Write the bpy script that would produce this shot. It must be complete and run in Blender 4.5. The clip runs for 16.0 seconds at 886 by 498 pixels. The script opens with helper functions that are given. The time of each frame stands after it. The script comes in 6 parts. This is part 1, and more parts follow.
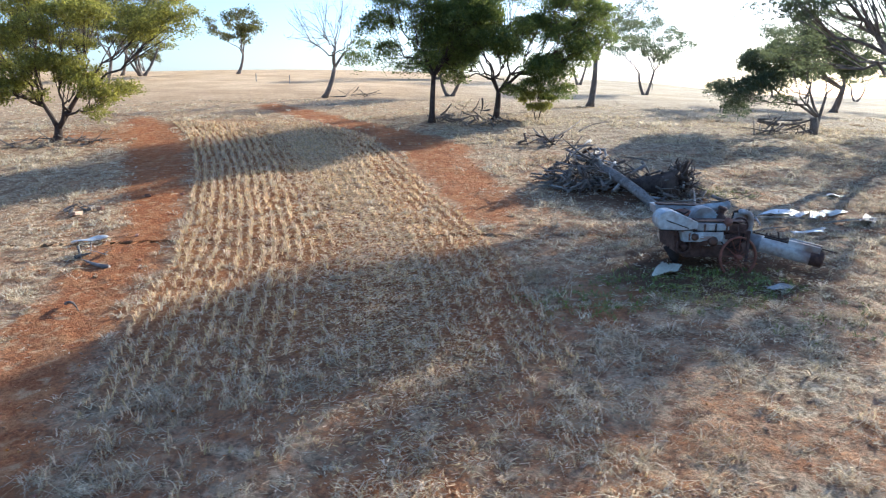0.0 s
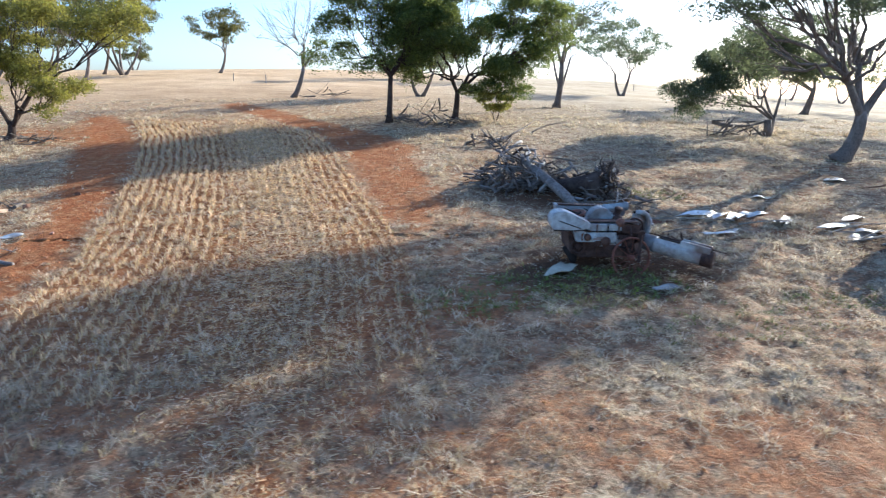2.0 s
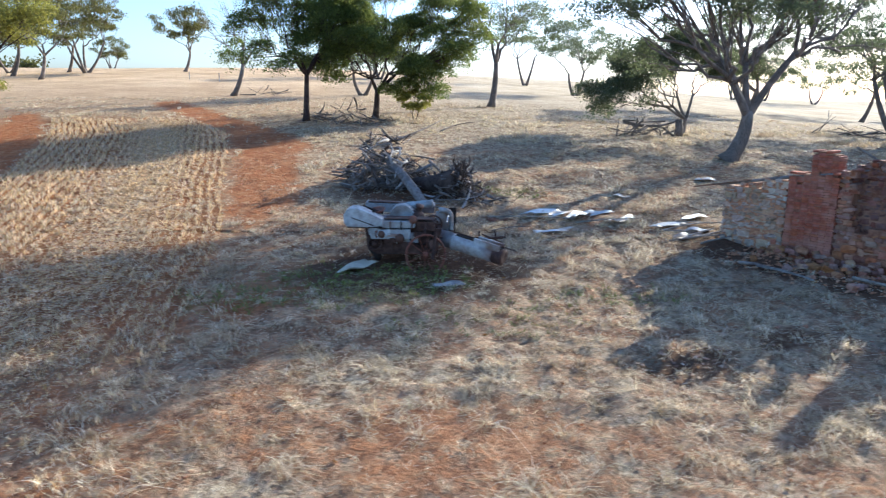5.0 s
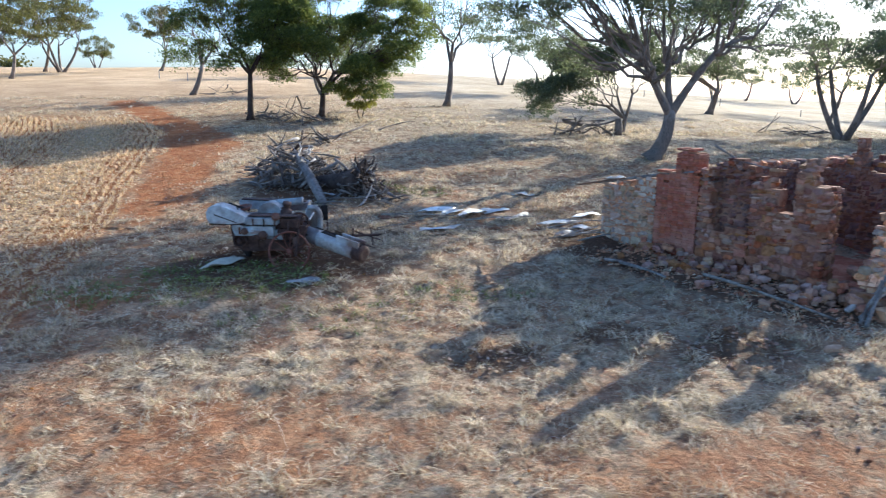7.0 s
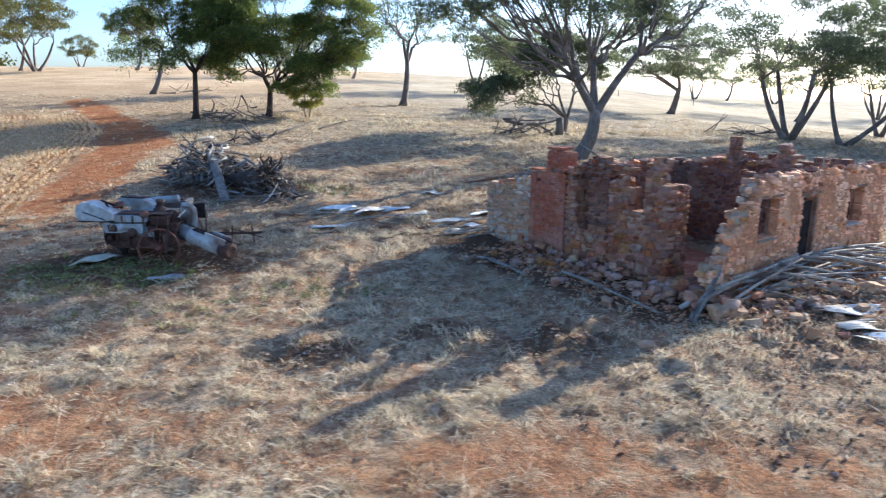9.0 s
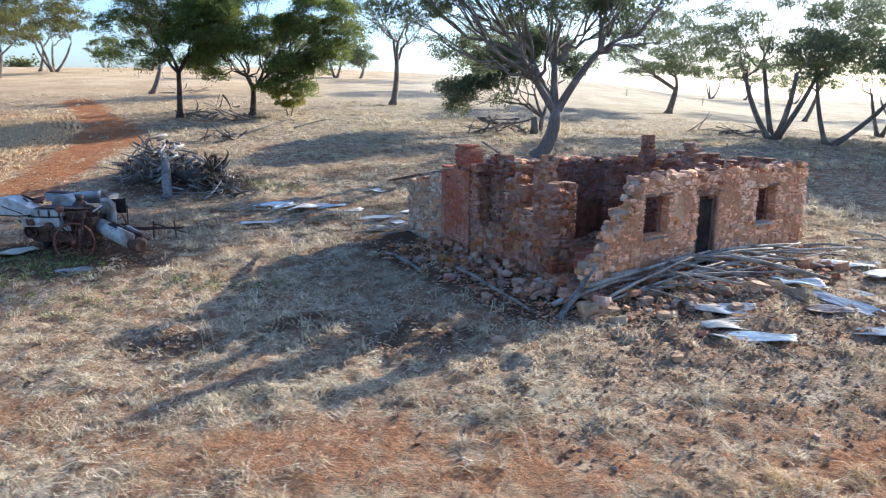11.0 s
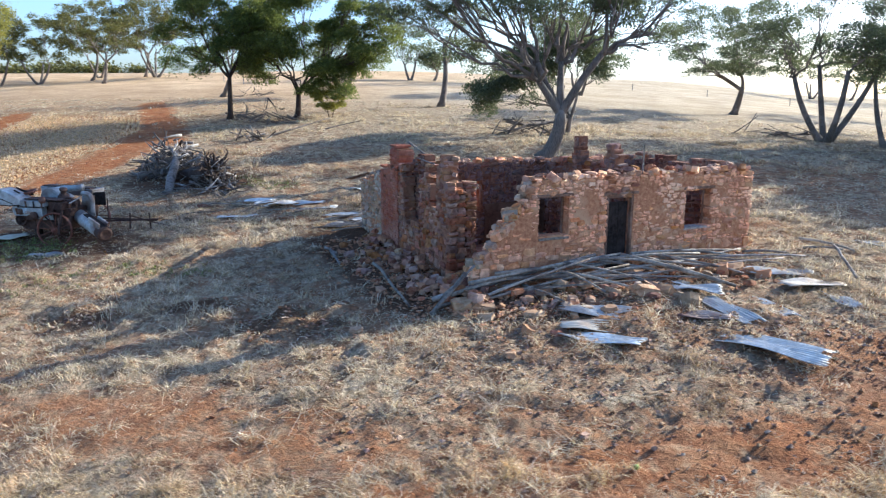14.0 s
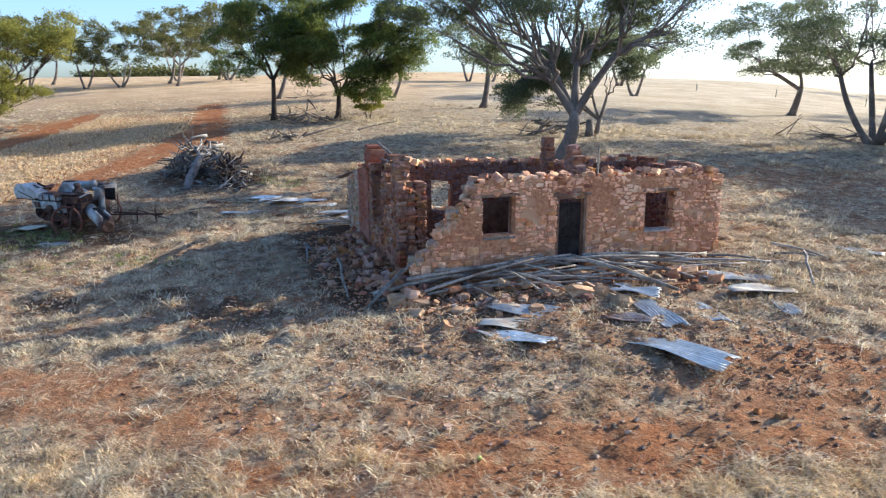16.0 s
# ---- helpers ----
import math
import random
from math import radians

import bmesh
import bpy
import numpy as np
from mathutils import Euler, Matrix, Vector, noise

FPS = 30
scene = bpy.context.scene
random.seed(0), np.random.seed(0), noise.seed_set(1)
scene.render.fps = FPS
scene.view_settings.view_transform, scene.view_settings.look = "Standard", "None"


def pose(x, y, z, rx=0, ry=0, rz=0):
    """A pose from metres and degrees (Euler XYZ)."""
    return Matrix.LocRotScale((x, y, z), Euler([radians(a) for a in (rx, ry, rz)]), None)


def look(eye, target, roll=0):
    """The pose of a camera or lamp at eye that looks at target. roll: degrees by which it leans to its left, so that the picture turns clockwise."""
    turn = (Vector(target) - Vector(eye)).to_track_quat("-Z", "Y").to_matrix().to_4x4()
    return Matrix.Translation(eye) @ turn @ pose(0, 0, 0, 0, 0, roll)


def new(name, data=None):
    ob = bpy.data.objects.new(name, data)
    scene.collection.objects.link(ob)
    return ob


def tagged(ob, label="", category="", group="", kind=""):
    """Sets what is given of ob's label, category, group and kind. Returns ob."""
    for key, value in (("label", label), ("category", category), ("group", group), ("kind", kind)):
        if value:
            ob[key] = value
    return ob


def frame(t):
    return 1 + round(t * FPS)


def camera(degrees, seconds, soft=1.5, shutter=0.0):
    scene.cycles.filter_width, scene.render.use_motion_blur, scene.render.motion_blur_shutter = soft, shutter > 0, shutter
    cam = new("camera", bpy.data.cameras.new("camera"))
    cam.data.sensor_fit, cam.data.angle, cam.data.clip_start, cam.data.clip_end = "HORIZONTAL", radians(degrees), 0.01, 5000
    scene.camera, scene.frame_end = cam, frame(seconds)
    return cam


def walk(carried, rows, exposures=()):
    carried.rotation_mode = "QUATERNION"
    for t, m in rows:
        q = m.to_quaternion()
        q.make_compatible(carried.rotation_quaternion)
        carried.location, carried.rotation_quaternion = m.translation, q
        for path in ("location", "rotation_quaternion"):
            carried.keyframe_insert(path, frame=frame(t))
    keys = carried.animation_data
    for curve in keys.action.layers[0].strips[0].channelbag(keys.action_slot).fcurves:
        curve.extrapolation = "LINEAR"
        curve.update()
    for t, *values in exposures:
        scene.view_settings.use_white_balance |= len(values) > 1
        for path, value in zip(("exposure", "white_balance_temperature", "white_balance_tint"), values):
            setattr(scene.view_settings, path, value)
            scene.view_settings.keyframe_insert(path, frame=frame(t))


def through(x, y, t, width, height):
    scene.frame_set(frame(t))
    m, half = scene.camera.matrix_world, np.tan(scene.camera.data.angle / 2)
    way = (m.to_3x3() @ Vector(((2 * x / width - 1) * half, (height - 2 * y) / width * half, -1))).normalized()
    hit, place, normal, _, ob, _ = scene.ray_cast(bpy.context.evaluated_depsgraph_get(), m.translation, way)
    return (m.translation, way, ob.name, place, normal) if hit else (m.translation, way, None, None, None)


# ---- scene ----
cam = camera(65.7, 16.0, soft=1.2, shutter=0.8)
METRES, EYE, TILT, LEAN, TURN = 34.0, 6.8, -12.7, 0.0, 0.0
ROWS = [
    (0.0, 0.0, 0.0, 0.0, -0.0, -0.0, 0.0),
    (0.5, 0.0195, -0.0012, 0.0001, 0.01, 0.01, -0.07),
    (1.0, 0.0436, -0.0022, 0.0, 0.02, 0.02, -0.13),
    (1.5, 0.072, -0.0032, -0.0005, 0.01, 0.03, -0.2),
    (2.0, 0.1026, -0.0044, -0.0007, 0.01, 0.02, -0.26),
    (2.5, 0.1336, -0.0052, -0.0007, 0.01, 0.03, -0.29),
    (3.0, 0.1663, -0.0056, -0.0008, 0.03, 0.01, -0.34),
    (3.5, 0.2003, -0.0056, -0.0013, 0.06, 0.01, -0.39),
    (4.0, 0.2347, -0.0063, -0.0017, 0.07, 0.01, -0.43),
    (6.5, 0.4065, -0.0138, -0.0035, 0.12, -0.03, -0.55),
    (7.0, 0.4398, -0.0154, -0.0039, 0.12, -0.03, -0.54),
    (7.5, 0.4728, -0.0164, -0.0041, 0.11, -0.03, -0.55),
    (8.0, 0.5057, -0.0177, -0.0045, 0.1, -0.04, -0.58),
    (8.5, 0.5385, -0.0194, -0.0048, 0.09, -0.05, -0.59),
    (9.0, 0.5709, -0.0209, -0.0049, 0.08, -0.05, -0.6),
    (9.5, 0.6033, -0.0226, -0.0053, 0.05, -0.05, -0.63),
    (12.0, 0.7594, -0.0275, -0.0072, 5.4, -0.13, -1.61),
    (12.5, 0.7902, -0.0282, -0.0071, 6.68, -0.14, -1.84),
    (13.0, 0.8211, -0.0289, -0.0065, 8.06, -0.17, -2.09),
    (13.5, 0.8513, -0.0287, -0.0062, 9.57, -0.2, -2.37),
    (14.0, 0.8811, -0.0274, -0.0057, 11.16, -0.23, -2.68),
    (14.5, 0.9108, -0.0254, -0.0048, 12.76, -0.29, -2.98),
    (15.0, 0.9403, -0.0224, -0.0039, 14.37, -0.36, -3.28),
    (15.5, 0.9693, -0.0191, -0.0027, 15.97, -0.44, -3.58),
    (16.0, 0.9986, -0.0154, -0.0018, 17.58, -0.53, -3.88),
]
walk(cam, [(t, pose(0, 0, EYE, TILT, LEAN, TURN) @ pose(METRES * x, METRES * y, METRES * z, 90 + pitch, roll, yaw)) for t, x, y, z, yaw, pitch, roll in ROWS],
     exposures=[(0.0, 1.40, 4900, 10), (11.0, 1.44, 4860, 10), (14.0, 1.38, 4950, 10), (16.0, 1.31, 5080, 10)])

# ---- light ----
SUN_AZ, SUN_EL = 47.5, 20.8          # degrees to the right of +y, and above the horizon
world = bpy.data.worlds.new("world")
scene.world = world
world.use_nodes = True
wn = world.node_tree.nodes
sky = wn.new("ShaderNodeTexSky")
sky.sky_type, sky.sun_disc = "NISHITA", False
sky.sun_elevation, sky.sun_rotation = radians(SUN_EL), radians(SUN_AZ)
sky.air_density, sky.dust_density, sky.ozone_density = 0.95, 1.6, 1.8
wn["Background"].inputs["Strength"].default_value = 0.105
world.node_tree.links.new(sky.outputs[0], wn["Background"].inputs["Color"])
sun_data = bpy.data.lights.new("sun", "SUN")
sun_data.energy, sun_data.angle, sun_data.color = 5.0, radians(0.6), (1.0, 0.83, 0.55)
sun = new("sun", sun_data)
saz, sel = radians(SUN_AZ), radians(SUN_EL)
sun.matrix_world = look((math.sin(saz) * 80, math.cos(saz) * 80, 40),
                        (math.sin(saz) * 80 - math.sin(saz) * math.cos(sel), math.cos(saz) * 80 - math.cos(saz) * math.cos(sel), 40 - math.sin(sel)))

# ---- helpers for building ----
rng = np.random.default_rng(7)


class Buf:
    """Collects vertices and faces of one mesh."""

    def __init__(self):
        self.v, self.f = [], []

    def add(self, verts, faces):
        n = len(self.v)
        self.v.extend(tuple(p) for p in verts)
        self.f.extend(tuple(i + n for i in q) for q in faces)

    def box(self, lo, hi, m=None):
        (a, b, c), (d, e, f) = lo, hi
        vs = [(a, b, c), (d, b, c), (d, e, c), (a, e, c), (a, b, f), (d, b, f), (d, e, f), (a, e, f)]
        if m is not None:
            vs = [tuple(m @ Vector(p)) for p in vs]
        self.add(vs, [(3, 2, 1, 0), (4, 5, 6, 7), (0, 1, 5, 4), (1, 2, 6, 5), (2, 3, 7, 6), (3, 0, 4, 7)])

    def tube(self, pts, radii, sides=6, cap=True):
        pts = [Vector(p) for p in pts]
        up, rings = None, []
        for i, p in enumerate(pts):
            d = (pts[min(i + 1, len(pts) - 1)] - pts[max(i - 1, 0)])
            d = d.normalized() if d.length > 1e-9 else Vector((0, 0, 1))
            if up is None:
                up = d.orthogonal().normalized()
            else:
                up = up - d * up.dot(d)
                up = up.normalized() if up.length > 1e-6 else d.orthogonal().normalized()
            w = d.cross(up)
            r = radii[i]
            rings.append([p + (up * math.cos(a) + w * math.sin(a)) * r for a in (2 * math.pi * k / sides for k in range(sides))])
        faces = []
        for i in range(len(pts) - 1):
            for k in range(sides):
                k2 = (k + 1) % sides
                faces.append((i * sides + k, i * sides + k2, (i + 1) * sides + k2, (i + 1) * sides + k))
        if cap:
            faces.append(tuple(range(sides - 1, -1, -1)))
            last = (len(pts) - 1) * sides
            faces.append(tuple(range(last, last + sides)))
        self.add([tuple(p) for ring in rings for p in ring], faces)

    def lathe(self, profile, sides=16, m=None):
        """Rings of (radius, height) about the local z axis, closed at both ends."""
        vs, fs = [], []
        for r, z in profile:
            for k in range(sides):
                a = 2 * math.pi * k / sides
                p = Vector((r * math.cos(a), r * math.sin(a), z))
                vs.append(tuple(m @ p if m is not None else p))
        for i in range(len(profile) - 1):
            for k in range(sides):
                k2 = (k + 1) % sides
                fs.append((i * sides + k, i * sides + k2, (i + 1) * sides + k2, (i + 1) * sides + k))
        fs.append(tuple(range(sides - 1, -1, -1)))
        fs.append(tuple(range((len(profile) - 1) * sides, len(profile) * sides)))
        self.add(vs, fs)

    def torus(self, R, r, m, major=28, minor=8, squash=1.0):
        vs, fs = [], []
        for i in range(major):
            a = 2 * math.pi * i / major
            for k in range(minor):
                b = 2 * math.pi * k / minor
                q = R + r * math.cos(b)
                vs.append(tuple(m @ Vector((q * math.cos(a), q * math.sin(a), r * squash * math.sin(b)))))
        for i in range(major):
            for k in range(minor):
                i2, k2 = (i + 1) % major, (k + 1) % minor
                fs.append((i * minor + k, i2 * minor + k, i2 * minor + k2, i * minor + k2))
        self.add(vs, fs)

    def mesh(self, name, material, smooth=False):
        me = bpy.data.meshes.new(name)
        me.from_pydata(self.v, [], self.f)
        me.materials.append(material)
        if smooth:
            me.polygons.foreach_set("use_smooth", [True] * len(me.polygons))
        me.update()
        return me


def part(name, buf, material, parent=None, label="", smooth=False, bevel=0.0):
    """Links one mesh as a thing, or as a part under a parent in the parent's own coordinates."""
    ob = new(name, buf if isinstance(buf, bpy.types.Mesh) else buf.mesh(name, material, smooth))
    if parent is not None:
        ob.parent = parent
    if label:
        ob["label"] = label
    if bevel:
        mod = ob.modifiers.new("bevel", "BEVEL")
        mod.width, mod.segments, mod.limit_method = bevel, 2, "ANGLE"
    return ob


def thing(name, m, label, category, group="", kind=""):
    ob = new(name)
    ob.matrix_world = m
    return tagged(ob, label, category, group, kind)


def bez(a, b, c, n):
    a, b, c = Vector(a), Vector(b), Vector(c)
    return [(1 - t) ** 2 * a + 2 * t * (1 - t) * b + t * t * c for t in (i / (n - 1) for i in range(n))]


# the lie of the land: a slope that rises away from the camera to a low crest
def land(x, y):
    x, y = np.asarray(x, float), np.asarray(y, float)
    X, Y = np.clip(x, -70, 75) / 50, np.clip(y, -5, 190) / 50
    z = -1.642 + 2.676 * X + 6.692 * Y - 3.001 * X * Y - 1.132 * Y * Y - 1.383 * X * X + 0.447 * X * Y * Y + 0.09 * Y ** 3
    z = z - 0.5 * np.exp(-((x - 17) ** 2 + (y - 27) ** 2) / 162)
    z = z + 1.8 * np.exp(-((x - 62) ** 2) / 968 - ((y - 185) ** 2) / 4050)
    z = z - 0.03 * np.maximum(y - 190, 0)
    for mx, my, mr, mh in MOUNDS:
        z = z + mh * np.exp(-((x - mx) ** 2 + (y - my) ** 2) / (2 * mr * mr))
    return z


# low heaps of dug earth and the dips beside them: x, y, radius, height
MOUNDS = [(16.2, 15.3, 0.55, 0.22), (15.5, 15.0, 0.4, -0.25), (19.3, 16.3, 0.9, 0.2), (22.3, 16.0, 0.7, 0.16), (23.3, 15.7, 0.5, -0.2),
          (31.5, 18.0, 2.2, 0.18), (24.6, 19.3, 1.6, 0.15), (10.6, 33.5, 2.0, 0.25)]


# ---- materials ----
def material(name):
    m = bpy.data.materials.new(name)
    m.use_nodes = True
    return m, m.node_tree.nodes, m.node_tree.links, m.node_tree.nodes["Principled BSDF"]


def fractal(nodes, links, scale, detail=6, rough=0.6, stretch=None):
    """Noise over real-world places; stretch gives other scales along the axes."""
    geo = nodes.new("ShaderNodeNewGeometry")
    tex = nodes.new("ShaderNodeTexNoise")
    tex.inputs["Scale"].default_value, tex.inputs["Detail"].default_value, tex.inputs["Roughness"].default_value = scale, detail, rough
    if stretch:
        mp = nodes.new("ShaderNodeMapping")
        mp.inputs["Scale"].default_value = stretch
        links.new(geo.outputs["Position"], mp.inputs["Vector"])
        links.new(mp.outputs[0], tex.inputs["Vector"])
    else:
        links.new(geo.outputs["Position"], tex.inputs["Vector"])
    return tex.outputs["Fac"]


def ramp(nodes, links, fac, stops):
    r = nodes.new("ShaderNodeValToRGB")
    while len(r.color_ramp.elements) < len(stops):
        r.color_ramp.elements.new(0.5)
    for e, (p, c) in zip(r.color_ramp.elements, stops):
        e.position = p
        e.color = (*c, 1) if not isinstance(c, (int, float)) else (c, c, c, 1)
    links.new(fac, r.inputs["Fac"])
    return r.outputs["Color"]


def mixc(nodes, links, fac, a, b, mode="MIX"):
    n = nodes.new("ShaderNodeMix")
    n.data_type, n.blend_type = "RGBA", mode
    for sock, v in ((n.inputs[0], fac), (n.inputs[6], a), (n.inputs[7], b)):
        if isinstance(v, bpy.types.NodeSocket):
            links.new(v, sock)
        elif isinstance(v, (int, float)):
            sock.default_value = v
        else:
            sock.default_value = (*v, 1)
    return n.outputs[2]


def calc(nodes, links, op, a, b=0.0, c=None, clamp=False):
    n = nodes.new("ShaderNodeMath")
    n.operation, n.use_clamp = op, clamp
    for sock, v in zip(n.inputs, (a, b, c)):
        if isinstance(v, bpy.types.NodeSocket):
            links.new(v, sock)
        elif v is not None:
            sock.default_value = v
    return n.outputs[0]


def bump(nodes, links, bsdf, height, strength, distance):
    b = nodes.new("ShaderNodeBump")
    b.inputs["Strength"].default_value, b.inputs["Distance"].default_value = strength, distance
    links.new(height, b.inputs["Height"])
    links.new(b.outputs[0], bsdf.inputs["Normal"])


def surface(name, light, dark, stain, scale, rough=0.85, metal=0.0, relief=0.01, pick=None, spread=0.35, stretch=None, stain_at=0.58, hue=1.0):
    """Two tones in a fine grain, larger stains, and a shift of tone from piece to piece (pick: 'object' or 'island')."""
    m, n, l, b = material(name)
    fine = fractal(n, l, scale, 8, 0.65, stretch)
    big = fractal(n, l, scale * 0.13, 4, 0.6)
    col = ramp(n, l, fine, [(0.33, dark), (0.66, light)])
    col = mixc(n, l, ramp(n, l, big, [(stain_at - 0.1, 0.0), (stain_at + 0.1, 1.0)]), col, stain)
    if pick:
        rnd = n.new("ShaderNodeObjectInfo").outputs["Random"] if pick == "object" else n.new("ShaderNodeNewGeometry").outputs["Random Per Island"]
        tone = calc(n, l, "MULTIPLY_ADD", rnd, 2 * spread, 1 - spread)
        hsv = n.new("ShaderNodeHueSaturation")
        l.new(tone, hsv.inputs["Value"])
        l.new(calc(n, l, "MULTIPLY_ADD", calc(n, l, "FRACT", calc(n, l, "MULTIPLY", rnd, 17.3)), 0.03 * hue, 0.5 - 0.015 * hue), hsv.inputs["Hue"])
        l.new(calc(n, l, "MULTIPLY_ADD", calc(n, l, "FRACT", calc(n, l, "MULTIPLY", rnd, 7.7)), 0.5 * hue, 1 - 0.28 * hue), hsv.inputs["Saturation"])
        l.new(col, hsv.inputs["Color"])
        col = hsv.outputs[0]
    l.new(col, b.inputs["Base Color"])
    b.inputs["Metallic"].default_value = metal
    b.inputs["Specular IOR Level"].default_value = 0.5 if metal > 0.1 else 0.12
    rg = ramp(n, l, fine, [(0.3, min(1, rough + 0.1)), (0.7, max(0.05, rough - 0.1))])
    l.new(rg, b.inputs["Roughness"])
    bump(n, l, b, fine, 0.7, relief)
    return m


def leafy(name, light, dark, through, amount=0.35):
    m, n, l, b = material(name)
    rnd = n.new("ShaderNodeNewGeometry").outputs["Random Per Island"]
    big = fractal(n, l, 0.5, 3)
    col = ramp(n, l, rnd, [(0.0, dark), (0.55, light), (1.0, through)])
    col = mixc(n, l, ramp(n, l, big, [(0.42, 0.0), (0.62, 0.55)]), col, dark)
    l.new(col, b.inputs["Base Color"])
    b.inputs["Roughness"].default_value = 0.55
    b.inputs["Specular IOR Level"].default_value = 0.25
    tr = n.new("ShaderNodeBsdfTranslucent")
    l.new(mixc(n, l, 0.6, col, through), tr.inputs["Color"])
    mix = n.new("ShaderNodeMixShader")
    mix.inputs[0].default_value = amount
    l.new(b.outputs[0], mix.inputs[1])
    l.new(tr.outputs[0], mix.inputs[2])
    l.new(mix.outputs[0], n["Material Output"].inputs["Surface"])
    return m


def ground_material():
    m, n, l, b = material("ground")
    def attr(name):
        a = n.new("ShaderNodeAttribute")
        a.attribute_name = name
        return a.outputs["Fac"]
    fine, mid, big = fractal(n, l, 9.0, 8, 0.7), fractal(n, l, 1.3, 6, 0.65), fractal(n, l, 0.16, 4, 0.6)
    straw = ramp(n, l, fine, [(0.32, (0.10, 0.072, 0.048)), (0.48, (0.32, 0.25, 0.16)), (0.66, (0.66, 0.565, 0.41))])
    clump = fractal(n, l, 2.4, 5, 0.6)
    loam = ramp(n, l, fine, [(0.3, (0.075, 0.045, 0.027)), (0.55, (0.19, 0.115, 0.068)), (0.75, (0.33, 0.225, 0.145))])
    straw = mixc(n, l, ramp(n, l, clump, [(0.44, 0.85), (0.55, 0.0)]), straw, loam)
    straw = mixc(n, l, ramp(n, l, mid, [(0.48, 0.0), (0.7, 0.5)]), straw, (0.50, 0.415, 0.29))
    earth = ramp(n, l, fine, [(0.3, (0.095, 0.035, 0.0155)), (0.5, (0.25, 0.099, 0.041)), (0.72, (0.40, 0.195, 0.09))])
    earth = mixc(n, l, ramp(n, l, mid, [(0.45, 0.0), (0.68, 0.6)]), earth, (0.36, 0.21, 0.105))
    earth = mixc(n, l, ramp(n, l, clump, [(0.55, 0.0), (0.66, 0.6)]), earth, (0.44, 0.32, 0.19))
    chaff = ramp(n, l, fine, [(0.33, (0.10, 0.04, 0.018)), (0.5, (0.25, 0.12, 0.055)), (0.66, (0.50, 0.345, 0.18))])
    streak = fractal(n, l, 0.55, 7, 0.7, (0.4, 1.5, 1.0))
    far = ramp(n, l, big, [(0.35, (0.50, 0.39, 0.25)), (0.65, (0.68, 0.56, 0.39))])
    far = mixc(n, l, ramp(n, l, streak, [(0.36, 0.6), (0.52, 0.0)]), far, (0.27, 0.195, 0.12))
    far = mixc(n, l, ramp(n, l, fine, [(0.36, 0.6), (0.55, 0.0)]), far, (0.29, 0.215, 0.135))
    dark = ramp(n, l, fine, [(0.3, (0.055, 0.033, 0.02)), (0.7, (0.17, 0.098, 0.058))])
    edge = calc(n, l, "MULTIPLY_ADD", calc(n, l, "ADD", mid, calc(n, l, "MULTIPLY", fine, 1.6)), 1.0, -1.3)
    def mask(name, gain=3.0):
        v = calc(n, l, "ADD", attr(name), edge)
        return calc(n, l, "MULTIPLY_ADD", calc(n, l, "SUBTRACT", v, 0.5), gain, 0.5, clamp=True)
    col = mixc(n, l, attr("far"), straw, far)
    col = mixc(n, l, mask("chaff", 1.8), col, chaff)
    brown = ramp(n, l, fine, [(0.3, (0.13, 0.075, 0.045)), (0.52, (0.28, 0.175, 0.11)), (0.72, (0.42, 0.29, 0.19))])
    col = mixc(n, l, mask("earth", 1.7), col, mixc(n, l, attr("brown"), earth, brown))
    # one dark tone serves both dug earth and painted shade
    col = mixc(n, l, mask("dug_shade", 3.0), col, dark)
    col = mixc(n, l, attr("warm"), col, mixc(n, l, 1.0, col, (1.10, 0.94, 0.78), "MULTIPLY"))
    l.new(col, b.inputs["Base Color"])
    b.inputs["Roughness"].default_value = 0.95
    b.inputs["Specular IOR Level"].default_value = 0.06
    bump(n, l, b, calc(n, l, "ADD", fine, calc(n, l, "MULTIPLY", mid, 2.0)), 1.0, 0.085)
    return m


def blade(name, light, dark, stain, amount):
    """Dry blades that let some of the sun through."""
    m = surface(name, light, dark, stain, 2.0, 0.85, pick="island", spread=0.45)
    n, l = m.node_tree.nodes, m.node_tree.links
    b = n["Principled BSDF"]
    tr = n.new("ShaderNodeBsdfTranslucent")
    l.new(b.inputs["Base Color"].links[0].from_socket, tr.inputs["Color"])
    mix = n.new("ShaderNodeMixShader")
    mix.inputs[0].default_value = amount
    l.new(b.outputs[0], mix.inputs[1])
    l.new(tr.outputs[0], mix.inputs[2])
    l.new(mix.outputs[0], n["Material Output"].inputs["Surface"])
    return m


GROUND = ground_material()
STRAW = blade("dry_straw", (0.78, 0.60, 0.36), (0.50, 0.345, 0.18), (0.60, 0.46, 0.29), 0.35)
GRASS = blade("dry_grass", (0.78, 0.665, 0.47), (0.47, 0.37, 0.235), (0.42, 0.31, 0.19), 0.42)
GREEN = surface("green_weed", (0.25, 0.28, 0.075), (0.11, 0.14, 0.035), (0.36, 0.30, 0.11), 3.0, 0.7, pick="island", spread=0.35)
CLOD = surface("earth_clod", (0.36, 0.165, 0.08), (0.20, 0.09, 0.042), (0.42, 0.26, 0.15), 12.0, 0.95, pick="island", spread=0.4)
BARK = surface("grey_bark", (0.22, 0.185, 0.155), (0.085, 0.068, 0.056), (0.28, 0.235, 0.20), 7.0, 0.9, relief=0.02, stretch=(3, 3, 0.6))
BARK_RED = surface("dark_bark", (0.085, 0.06, 0.048), (0.028, 0.021, 0.018), (0.13, 0.095, 0.075), 7.0, 0.9, relief=0.02, stretch=(3, 3, 0.6))
